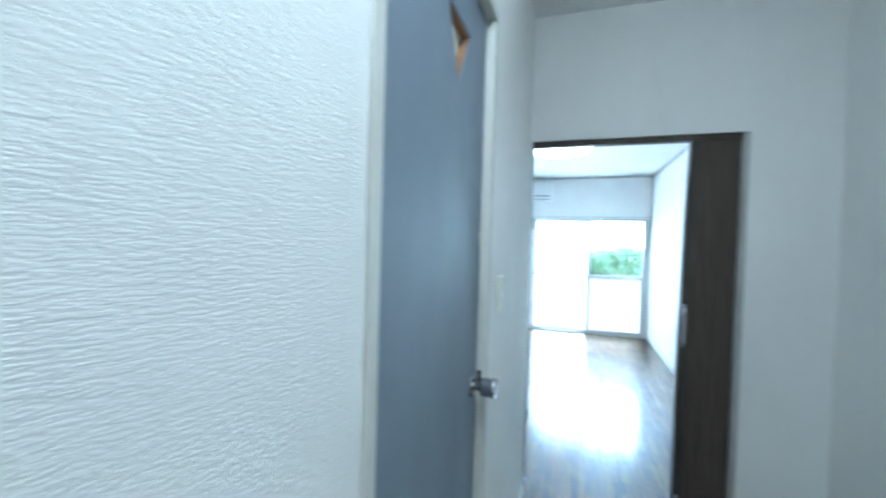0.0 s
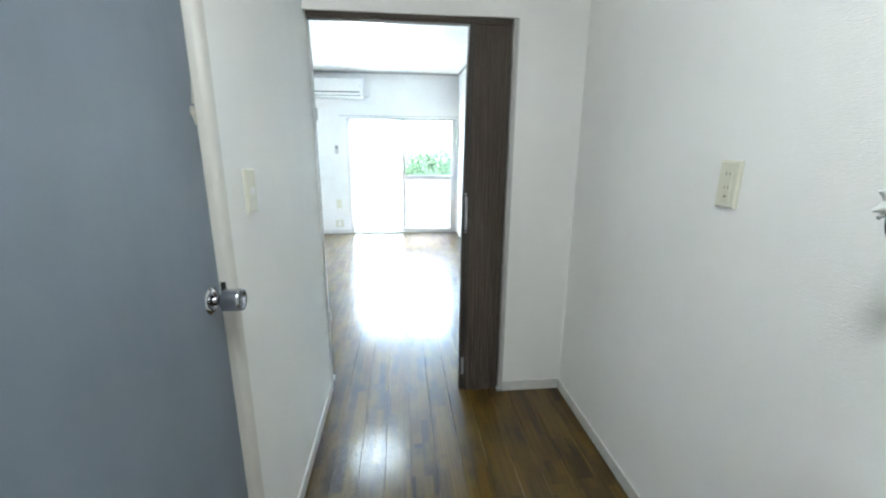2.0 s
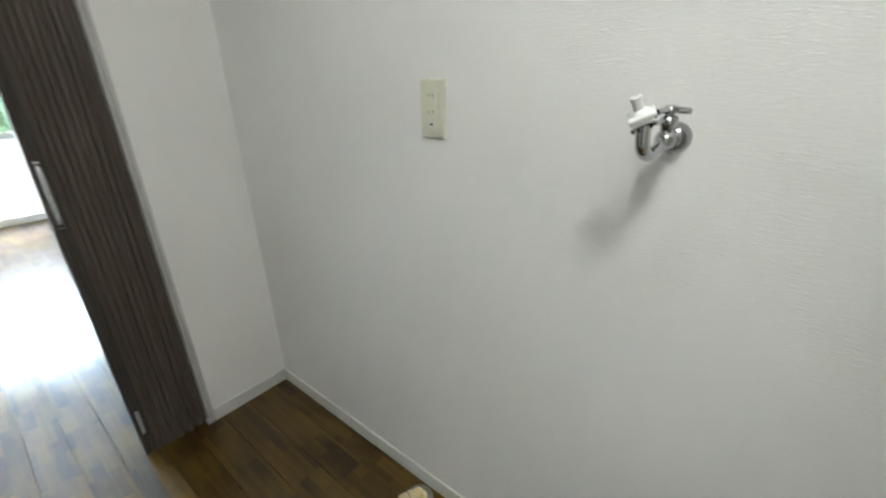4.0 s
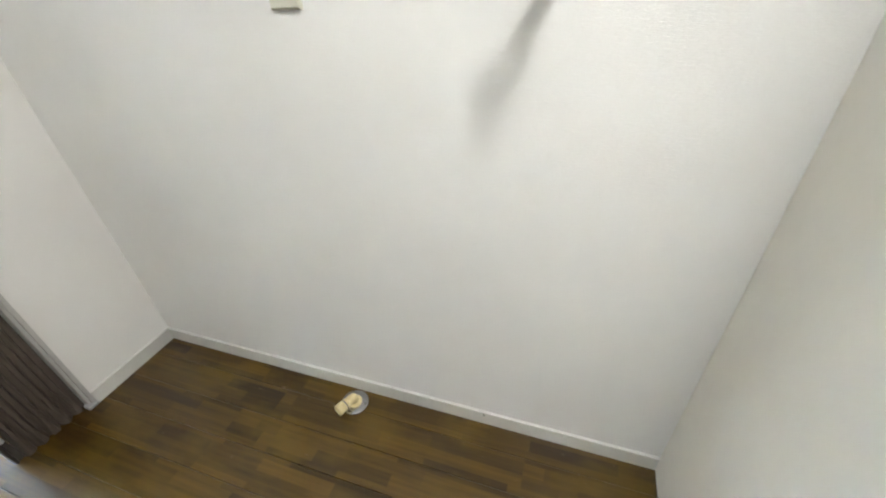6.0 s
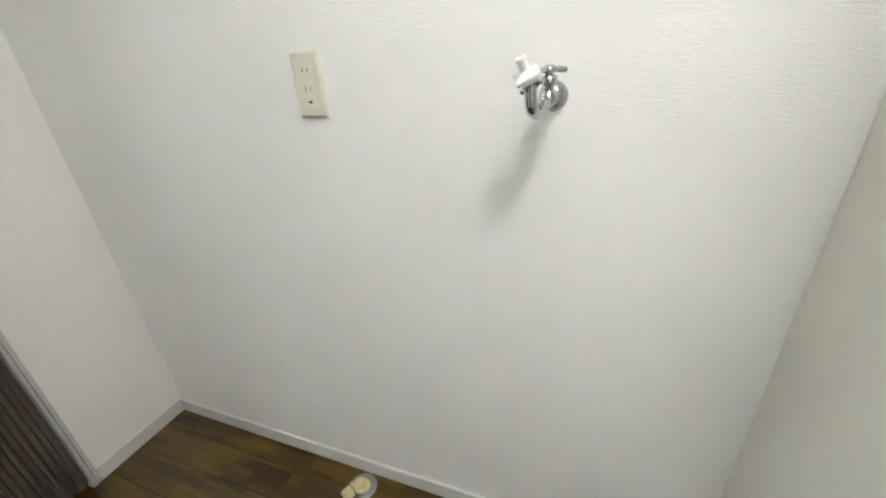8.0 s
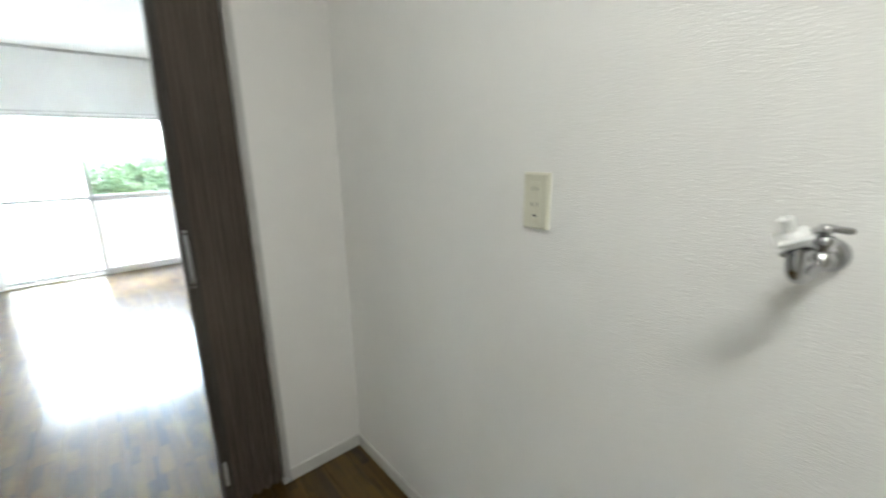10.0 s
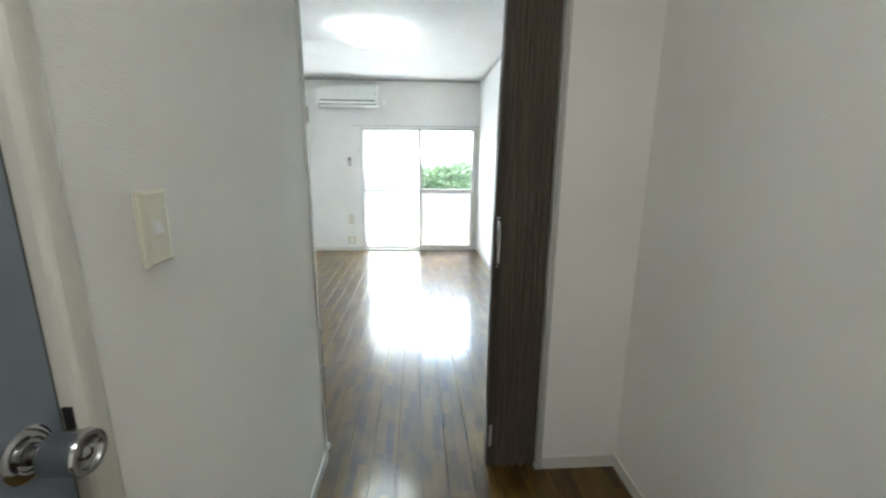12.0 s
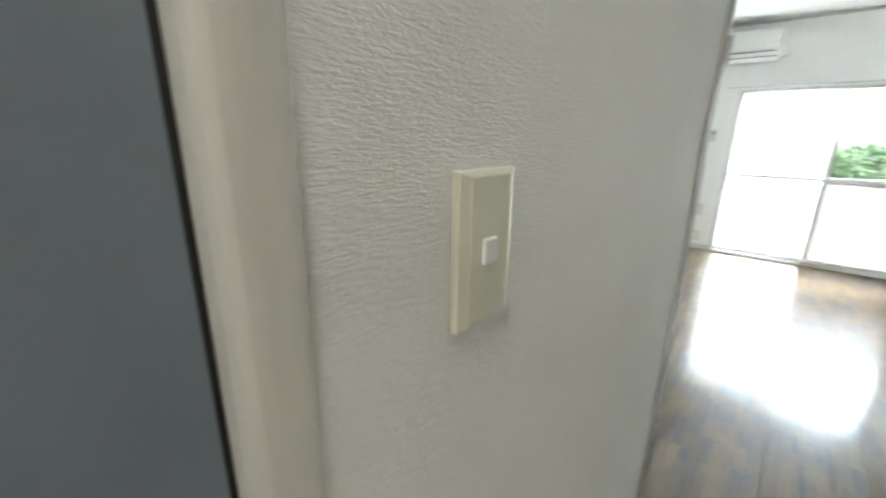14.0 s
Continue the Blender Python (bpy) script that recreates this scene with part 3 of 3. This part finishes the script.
# ---- washing machine tap ----
def tap():
    cy, cz = -1.518, 1.270
    t = thing("water_tap", (XR, cy, cz), "chrome washing machine tap with a white hose nipple", "tap")
    part("wall_flange", lathe(bmesh.new(), [(0.029, 0.0), (0.0288, 0.004), (0.026, 0.012), (0.020, 0.019), (0.014, 0.022), (0.005, 0.0225)], pose(XR, cy, cz, 0, -90, 0), 36), WORN_CHROME, t, "dull worn chrome flange", True)
    body = tube(bmesh.new(), bend([(XR - 0.018, cy, cz), (XR - 0.04, cy, cz), (XR - 0.075, cy, cz + 0.002)], 5), 0.0115, 20)
    part("body", body, CHROME, t, "", True)
    vx = XR - 0.078
    # round valve body, neck and cap
    ball = [(0.0175 * math.sin(a), -0.0175 * math.cos(a)) for a in (0.3 + i * 0.28 for i in range(9))]
    part("valve_housing", lathe(bmesh.new(), ball + [(0.0115, 0.017), (0.0125, 0.022), (0.0150, 0.025), (0.0150, 0.033), (0.0125, 0.037), (0.007, 0.039), (0.007, 0.045)], pose(vx, cy, cz + 0.006), 28), CHROME, t, "", True)
    lever = tube(bmesh.new(), bend([(vx - 0.026, cy + 0.014, cz + 0.051), (vx - 0.010, cy + 0.006, cz + 0.053), (vx + 0.004, cy - 0.004, cz + 0.0535), (vx + 0.014, cy - 0.028, cz + 0.051)], 6),
                 [0.0048] * 6 + [0.0062] * 6 + [0.0054] * 6 + [0.0046], 14)
    part("lever", lever, CHROME, t, "", True)
    part("lever_cap", lathe(bmesh.new(), [(0.0095, 0.0), (0.0105, 0.003), (0.0105, 0.010), (0.008, 0.013), (0.003, 0.014)], pose(vx, cy, cz + 0.047), 24), CHROME, t, "", True)
    part("spout", tube(bmesh.new(), bend([(vx - 0.006, cy + 0.002, cz + 0.0), (vx - 0.020, cy + 0.007, cz - 0.009), (vx - 0.042, cy + 0.013, cz - 0.014), (vx - 0.061, cy + 0.017, cz - 0.004),
                                          (vx - 0.067, cy + 0.019, cz + 0.014), (vx - 0.068, cy + 0.020, cz + 0.036)], 6), 0.0112, 18), CHROME, t, "", True)
    # white one-touch hose nipple: a tilted plate with four screws and a stub
    nm = pose(vx - 0.068, cy + 0.025, cz + 0.045, -25, -12, 20)
    plate = bmesh.new()
    box(plate, -0.021, 0.021, -0.021, 0.021, 0.0, 0.0085, bevel=0.004, seg=3)
    box(plate, -0.0165, 0.0165, -0.0165, 0.0165, -0.008, 0.0005, bevel=0.004, seg=2)
    bmesh.ops.transform(plate, matrix=nm, verts=plate.verts[:])
    nip = part("hose_nipple", plate, WHITE_PLASTIC, t, "white plastic hose nipple plate", True)
    part("stub", lathe(bmesh.new(), [(0.017, 0.008), (0.014, 0.012), (0.0085, 0.0145), (0.0078, 0.028), (0.0092, 0.030), (0.0092, 0.034), (0.0065, 0.0355), (0.0050, 0.0335), (0.002, 0.030)], nm, 24), WHITE_PLASTIC, nip, "", True)
    part("clamp_ring", lathe(bmesh.new(), [(0.0112, -0.018), (0.0140, -0.017), (0.0150, -0.009), (0.0140, -0.007)], nm, 20), DARK_SLOT, nip, "dark rubber collar", True)
    for k in range(4):
        a = math.pi / 4 + k * math.pi / 2
        part("screw", lathe(bmesh.new(), [(0.0024, 0.0), (0.0024, 0.010), (0.0038, 0.0102), (0.0038, 0.0135), (0.002, 0.014)],
                            nm @ pose(0.0125 * math.cos(a), 0.0125 * math.sin(a), -0.0105) @ pose(0, 0, 0, 0, 90, math.degrees(a)), 10), SATIN, nip, "", True)
    t.scale = (0.94, 0.88, 0.89)


tap()


# ---- floor drain with elbow ----
def drain():
    c = Vector((1.286, -0.955, 0))
    d = thing("floor_drain", c, "cream plastic drain elbow on a steel floor disc", "drain")
    part("disc", lathe(bmesh.new(), [(0.050, 0.0005), (0.050, 0.0035), (0.044, 0.0065), (0.030, 0.0075), (0.01, 0.0076)], pose(*c), 40), SATIN, d, "dull steel floor disc", True)
    for a in (0.6, 2.7, 4.8):
        part("screw", lathe(bmesh.new(), [(0.0048, 0.0), (0.0048, 0.0012), (0.003, 0.0022), (0.001, 0.0022)], pose(c.x + 0.040 * math.cos(a), c.y + 0.040 * math.sin(a), 0.0064), 12), WORN_CHROME, d, "", True)
    part("collar", lathe(bmesh.new(), [(0.027, 0.007), (0.027, 0.011), (0.022, 0.013), (0.0165, 0.014)], pose(*c), 32), CREAM_PIPE, d, "", True)
    e = Vector((-0.94, 0.36, 0)).normalized()
    top = c + Vector((0, 0, 0.034))
    elbow = tube(bmesh.new(), bend([c + Vector((0, 0, 0.010)), c + Vector((0, 0, 0.026)), top + e * 0.006 + Vector((0, 0, 0.001)), top + e * 0.028, top + e * 0.034], 5), 0.0165, 24)
    part("elbow", elbow, CREAM_PIPE, d, "", True)
    sock = bmesh.new()
    m = Matrix.Translation(top + e * 0.030) @ e.to_track_quat("Z", "Y").to_matrix().to_4x4()
    lathe(sock, [(0.0165, -0.002), (0.0195, 0.0), (0.0195, 0.007), (0.0175, 0.008), (0.0175, 0.012), (0.0195, 0.013), (0.0195, 0.042), (0.0150, 0.042), (0.0145, 0.012), (0.002, 0.011)], m, 28)
    part("socket", sock, CREAM_PIPE, d, "", True)
    part("spring_ring", lathe(bmesh.new(), [(0.018, 0.0078), (0.0203, 0.0085), (0.0203, 0.0115), (0.018, 0.0122)], m, 28), SATIN, d, "thin metal ring", True)


drain()
nail = thing("nail_head", (XR - 0.0095, -1.425, 0.050), "tiny dark nail head in the baseboard", "nail")
part("head", lathe(bmesh.new(), [(0.003, 0.0), (0.003, 0.001), (0.0015, 0.0016)], pose(XR - 0.0091, -1.425, 0.050, 0, -90, 0), 10), BLACK, nail)


# ---- lamps ----
def round_lamp(name, x, y, z, r, drop, glow, label):
    l = thing(name, (x, y, z), label, "ceiling light")
    part("base_ring", lathe(bmesh.new(), [(r * 0.86, -0.03), (r * 0.88, -0.028), (r * 0.88, -0.004), (r * 0.84, 0.0), (r * 0.2, 0.0)], pose(x, y, z), 48), WHITE_PLASTIC, l, "", True)
    prof = [(r * math.cos(a) ** 0.8 if a < 1.55 else 0.004, -0.028 - drop * math.sin(a)) for a in (i * math.pi / 2 / 9 for i in range(10))]
    part("diffuser", lathe(bmesh.new(), prof, pose(x, y, z), 48), glow, l, "glowing white diffuser", True)


round_lamp("room_ceiling_light", 0.06, 2.42, ROOM_Z, 0.33, 0.085, ROOM_GLOW, "round lit white ceiling light in the room")
round_lamp("hall_ceiling_light", 0.38, -1.98, HALL_Z, 0.19, 0.07, HALL_GLOW, "small round lit ceiling light in the hall")


# ---- air conditioner ----
def air_conditioner():
    x0, x1, z0, z1, yb, yf = -0.970, -0.116, 2.130, 2.425, FAR, 4.442
    a = thing("air_conditioner", (-0.54, FAR, 2.13), "white wall-mounted air conditioner above the window", "air conditioner")
    bm = bmesh.new()
    prof = [(yb, z0 + 0.03), (yb - 0.03, z0), (yf + 0.05, z0), (yf + 0.012, z0 + 0.02), (yf, z0 + 0.06), (yf, z1 - 0.03), (yf + 0.02, z1 - 0.004), (yf + 0.05, z1), (yb, z1)]
    ends = [[bm.verts.new((x, y, z)) for y, z in prof] for x in (x0, x1)]
    for i in range(len(prof)):
        bm.faces.new((ends[0][i], ends[0][(i + 1) % len(prof)], ends[1][(i + 1) % len(prof)], ends[1][i]))
    bm.faces.new(ends[0])
    bm.faces.new(list(reversed(ends[1])))
    bmesh.ops.bevel(bm, geom=[e for e in bm.edges if abs(e.verts[0].co.x - e.verts[1].co.x) < 1e-6], offset=0.006, segments=2, affect="EDGES")
    part("body", bm, WHITE_PLASTIC, a, "", True)
    part("front_panel", boxes((x0 + 0.01, x1 - 0.01, yf - 0.006, yf + 0.004, z0 + 0.095, z1 - 0.028), bevel=0.003), WHITE_PLASTIC, a)
    part("outlet_slot", boxes((x0 + 0.045, x1 - 0.045, yf - 0.0015, yf + 0.004, z0 + 0.070, z0 + 0.086)), SLOT_GREY, a, "grey air outlet slot")
    part("lower_gap", boxes((x0 + 0.03, x1 - 0.03, yf - 0.0012, yf + 0.004, z0 + 0.022, z0 + 0.031)), SLOT_GREY, a, "dark gap under the louver")
    part("louver", boxes((x0 + 0.04, x1 - 0.04, yf - 0.005, yf + 0.004, z0 + 0.034, z0 + 0.066), bevel=0.002), WHITE_PLASTIC, a)
    part("display", boxes((x1 - 0.05, x1 - 0.035, yf - 0.0075, yf - 0.004, z0 + 0.15, z0 + 0.175), bevel=0.001), ALU, a)
    part("top_grille", boxes((x0 + 0.25, x0 + 0.6, yf + 0.03, yf + 0.17, z1 - 0.002, z1 + 0.010), bevel=0.003), WHITE_PLASTIC, a)
    p = thing("pipe_cover", (-0.1, FAR, 2.2), "small white pipe cover beside the air conditioner", "pipe cover")
    part("elbow_box", boxes((-0.115, -0.062, FAR - 0.07, FAR, 2.163, 2.232), bevel=0.008), WHITE_PLASTIC, p)
    part("wall_cap", boxes((-0.066, -0.030, FAR - 0.05, FAR, 2.172, 2.246), bevel=0.008), WHITE_PLASTIC, p)


air_conditioner()


# ---- small fittings on the window wall ----
def far_plate(name, x0, x1, z0, z1, label, category, mat, depth=0.012, inner=None):
    o = thing(name, ((x0 + x1) / 2, FAR, (z0 + z1) / 2), label, category)
    part("cover_plate", boxes((x0, x1, FAR - depth, FAR, z0, z1), bevel=0.003), mat, o)
    if inner:
        ix, iz, m, lb = inner
        cx, cz = (x0 + x1) / 2, (z0 + z1) / 2
        part("insert", boxes((cx - ix, cx + ix, FAR - depth - 0.003, FAR - depth + 0.001, cz - iz, cz + iz), bevel=0.001), m, o, lb)


far_plate("remote_control", -0.605, -0.553, 1.30, 1.432, "light grey remote control in its wall holder", "remote control", EDGE, 0.022)
part("display", boxes((-0.594, -0.564, FAR - 0.0245, FAR - 0.0215, 1.38, 1.418), bevel=0.001), SLOT_GREY, bpy.data.objects["remote_control"], "dark display")
far_plate("wall_plate", -0.625, -0.545, 0.425, 0.568, "ivory blank wall plate near the window", "wall plate", PLASTIC)
far_plate("wide_outlet", -0.654, -0.528, 0.106, 0.232, "ivory wide wall outlet above the baseboard", "outlet", PLASTIC, 0.012, (0.022, 0.040, WHITE_PLASTIC, "outlet insert"))


# ---- balcony window ----
def balcony_window():
    w = thing("window_1", (0.55, FAR, 0), "white aluminium sliding balcony window with frosted panes", "window", kind="structure")
    y0, y1 = FAR - 0.012, FAR + 0.11
    fw = 0.022
    part("window_frame", boxes((WX0, WX0 + fw, y0, y1, 0.0, WZ), (WX1 - fw, WX1, y0, y1, 0.0, WZ), (WX0 + fw, WX1 - fw, y0, y1, WZ - fw, WZ),
                               (WX0 + fw, WX1 - fw, y0 + 0.004, y1, -0.012, 0.016), bevel=0.002), ALU, w)
    mid, zr = 0.470, 0.931

    def sash(x0, x1, y, upper, lower, st, bar):
        s = part("sash", boxes((x0, x0 + st, y, y + 0.03, 0.017, WZ - fw), (x1 - st, x1, y, y + 0.03, 0.017, WZ - fw), (x0 + st, x1 - st, y, y + 0.03, WZ - fw - 0.014, WZ - fw),
                               (x0 + st, x1 - st, y, y + 0.03, 0.017, 0.062), (x0 + st, x1 - st, y, y + 0.03, zr - bar, zr + bar), bevel=0.0015), ALU, w)
        for z0, z1, m, lb in ((zr + bar + 0.0005, WZ - fw - 0.0145, upper, "upper pane"), (0.0625, zr - bar - 0.0005, lower, "lower pane")):
            p = part("pane", boxes((x0 + st + 0.0005, x1 - st - 0.0005, y + 0.013, y + 0.017, z0, z1)), m, s,
                     "clear glass pane" if m is GLASS else "frosted glass pane")
            p.visible_shadow = m is not GLASS
        return s

    sash(WX0 + fw, mid + 0.02, FAR + 0.058, FROSTED, FROSTED, 0.03, 0.019)
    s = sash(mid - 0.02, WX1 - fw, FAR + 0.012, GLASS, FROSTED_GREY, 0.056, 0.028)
    part("crescent_lock", boxes((mid - 0.012, mid + 0.008, FAR - 0.006, FAR + 0.012, zr - 0.07, zr - 0.02), bevel=0.003), SATIN, s, "small metal sash lock")
    r = thing("curtain_rail", (0.45, FAR, 1.89), "thin white curtain rail above the window", "curtain rail")
    part("rail", boxes((-0.515, RX - 0.005, FAR - 0.055, FAR - 0.035, 1.874, 1.888), bevel=0.003), ALU, r)
    for x in (-0.47, -0.02, 0.45, 0.9, 1.33):
        part("bracket", boxes((x - 0.009, x + 0.009, FAR - 0.058, FAR, 1.878, 1.893), bevel=0.002), ALU, r)
    for x in (0.93, 0.97, 1.08, 1.12, 1.16):
        part("runner", boxes((x - 0.004, x + 0.004, FAR - 0.050, FAR - 0.040, 1.860, 1.877), bevel=0.001), WHITE_PLASTIC, r)


balcony_window()

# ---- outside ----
# Added emissive sheet: gives the low sky behind the shrubs its white glow.
BACKDROP_GLOW = glowing("glowing_backdrop", (0.93, 0.97, 1.0), 0.35)
structure("backdrop", boxes((-260, 260, 160, 161, -0.6, 14)), BACKDROP_GLOW, "plain pale sheet glowing in place of the bright far sky", "backdrop")
structure("ground", boxes((-300, 300, -300, 500, -0.65, -0.45)), GROUND, "pale gravel ground outside the window", "ground")
structure("veranda", boxes((-3, 3, FAR + 0.152, FAR + 1.45, -0.45, -0.06), bevel=0.01), CONCRETE, "pale concrete veranda slab outside the window", "veranda")


def leaves(bm, centre, spread, count, size, rng):
    for _ in range(count):
        d = Vector((rng.gauss(0, 1), rng.gauss(0, 1), rng.gauss(0, 1)))
        d = d.normalized() * (rng.random() ** 0.4)
        p = Vector(centre) + Vector((d.x * spread[0], d.y * spread[1], d.z * spread[2]))
        q = Euler((rng.uniform(-0.9, 0.9), rng.uniform(-0.9, 0.9), rng.uniform(0, 6.3))).to_matrix()
        s = size * rng.uniform(0.6, 1.3)
        pts = [q @ Vector(v) * s + p for v in ((-0.5, 0, 0), (0, -0.28, 0.06), (0.6, 0, -0.08), (0, 0.28, 0.06))]
        v = [bm.verts.new(c) for c in pts]
        bm.faces.new((v[0], v[1], v[2]))
        bm.faces.new((v[0], v[2], v[3]))


def shrub(x, y, r, h, rng):
    s = thing("shrub", (x, y, -0.45), "leafy green shrub outside the window", "shrub", "shrubs outside the window")
    bm = bmesh.new()
    for k in range(5):
        a = k * 1.256 + rng.random()
        tip = Vector((x + r * 0.6 * math.cos(a), y + r * 0.5 * math.sin(a), -0.45 + h * rng.uniform(0.6, 0.85)))
        base = Vector((x + 0.04 * math.cos(a), y + 0.04 * math.sin(a), -0.46))
        tube(bm, bend([base, base.lerp(tip, 0.5) + Vector((0, 0, 0.1)), tip], 4), [0.022, 0.021, 0.02, 0.018, 0.016, 0.013, 0.010, 0.008, 0.005], 6)
    part("stems", bm, BARK, s)
    bm = bmesh.new()
    for _ in range(80):
        a, q = rng.uniform(0, 6.28), rng.random() ** 0.6
        z = -0.45 + h * rng.uniform(0.25, 0.92)
        leaves(bm, (x + r * q * math.cos(a), y + 0.7 * r * q * math.sin(a), z), (0.26, 0.26, 0.15), 80, 0.062, rng)
    tagged(part("foliage", bm, LEAF, s), kind="stuff")


def tree(x, y, h, rng):
    t = thing("tree", (x, y, -0.45), "pale green tree standing behind the shrubs", "tree", "trees outside the window")
    bm = bmesh.new()
    base = Vector((x, y, -0.5))
    top = base + Vector((0.2, 0, h * 0.75))
    tube(bm, bend([base, base.lerp(top, 0.4) + Vector((0.08, 0, 0)), top], 4), [0.12, 0.11, 0.10, 0.095, 0.085, 0.075, 0.06, 0.045, 0.03], 9)
    tips = []
    for k in range(11):
        f = rng.uniform(0.35, 0.95)
        p = base.lerp(top, f)
        a = rng.uniform(0, 6.28)
        tip = p + Vector((math.cos(a), math.sin(a), 0.55)) * h * rng.uniform(0.18, 0.33)
        tube(bm, bend([p, p.lerp(tip, 0.5) + Vector((0, 0, -0.08)), tip], 3), [0.035, 0.03, 0.026, 0.02, 0.015, 0.011, 0.007], 6)
        tips += [tip, p.lerp(tip, 0.65)]
    part("trunk", bm, BARK, t)
    bm = bmesh.new()
    for tip in tips:
        leaves(bm, tip, (0.55, 0.5, 0.35), 60, 0.12, rng)
    tagged(part("crown", bm, LEAF_PALE, t), kind="stuff")


rng = random.Random(7)
for x, y, r, h in ((-2.4, 8.4, 0.9, 1.66), (-1.2, 8.7, 0.9, 1.64), (-0.2, 8.3, 0.85, 1.68), (0.6, 8.6, 0.8, 1.72), (1.25, 8.2, 0.75, 1.70), (1.9, 8.6, 0.8, 1.80),
                   (2.6, 8.2, 0.85, 1.84), (3.6, 8.6, 0.9, 1.82), (4.7, 8.4, 0.9, 1.8), (0.95, 9.0, 0.8, 1.72), (1.6, 9.1, 0.8, 1.80), (2.25, 9.0, 0.8, 1.86)):
    shrub(x, y, r, h + 0.15, rng)
tree(4.4, 12.5, 4.6, rng)
tree(-2.2, 14.5, 4.2, rng)


# ---- floor boards ----
sub = structure("floor", boxes((LX - 0.1, 1.5, BACK - 0.1, FAR + 0.10, -0.06, -0.0135)), GROOVE, "dark brown varnished wooden strip floor", "floor")
board_meshes = {}


def board_mesh(w, l):
    key = (round(w, 3), round(l, 3))
    if key not in board_meshes:
        g, c, d = 0.0005, 0.0012, 0.013
        bm = bmesh.new()
        rows = [(g, 0.0, -d), (g, 0.0, -c), (g + 0.0014, 0.0, 0.0)]
        rings = [[bm.verts.new((x, y, z)) for x, y in ((q, e), (w - q, e), (w - q, l - e), (q, l - e))] for q, e, z in rows]
        for a, b in zip(rings, rings[1:]):
            for i in range(4):
                bm.faces.new((a[i], a[(i + 1) % 4], b[(i + 1) % 4], b[i]))
        bm.faces.new(rings[-1])
        bmesh.ops.recalc_face_normals(bm, faces=bm.faces[:])
        me = bpy.data.meshes.new("plank")
        bm.to_mesh(me)
        bm.free()
        me.materials.append(WOOD)
        board_meshes[key] = me
    return board_meshes[key]


def lay(x0, x1, y0, y1, pitch, first, length, rng, joints=None):
    n0 = math.floor((x0 - first) / pitch)
    k = n0
    while first + k * pitch < x1 - 0.004:
        a, b = max(x0, first + k * pitch), min(x1, first + (k + 1) * pitch)
        k += 1
        if b - a < 0.004:
            continue
        start = (joints or {}).get(k - 1, rng.choice([0.0, 0.15, 0.3, 0.45, 0.6, 0.75]) * length / 0.9 + y0)
        start -= math.ceil((start - y0) / length) * length
        y = start
        while y < y1 - 0.002:
            c, d = max(y0, y), min(y1, y + length)
            y += length
            if d - c < 0.004:
                continue
            ob = new("plank", board_mesh(b - a, d - c))
            ob.location = (a, c, 0)
            ob.parent = sub


lay(0.0, XR, BACK, WT, 0.116, 0.103, 0.9, rng, {0: -0.66, 1: -0.35, 2: -0.556, 4: -0.115, 6: -0.74, 9: -1.58})
lay(LX, RX, WT, FAR, 0.116, 0.103, 0.9, rng)
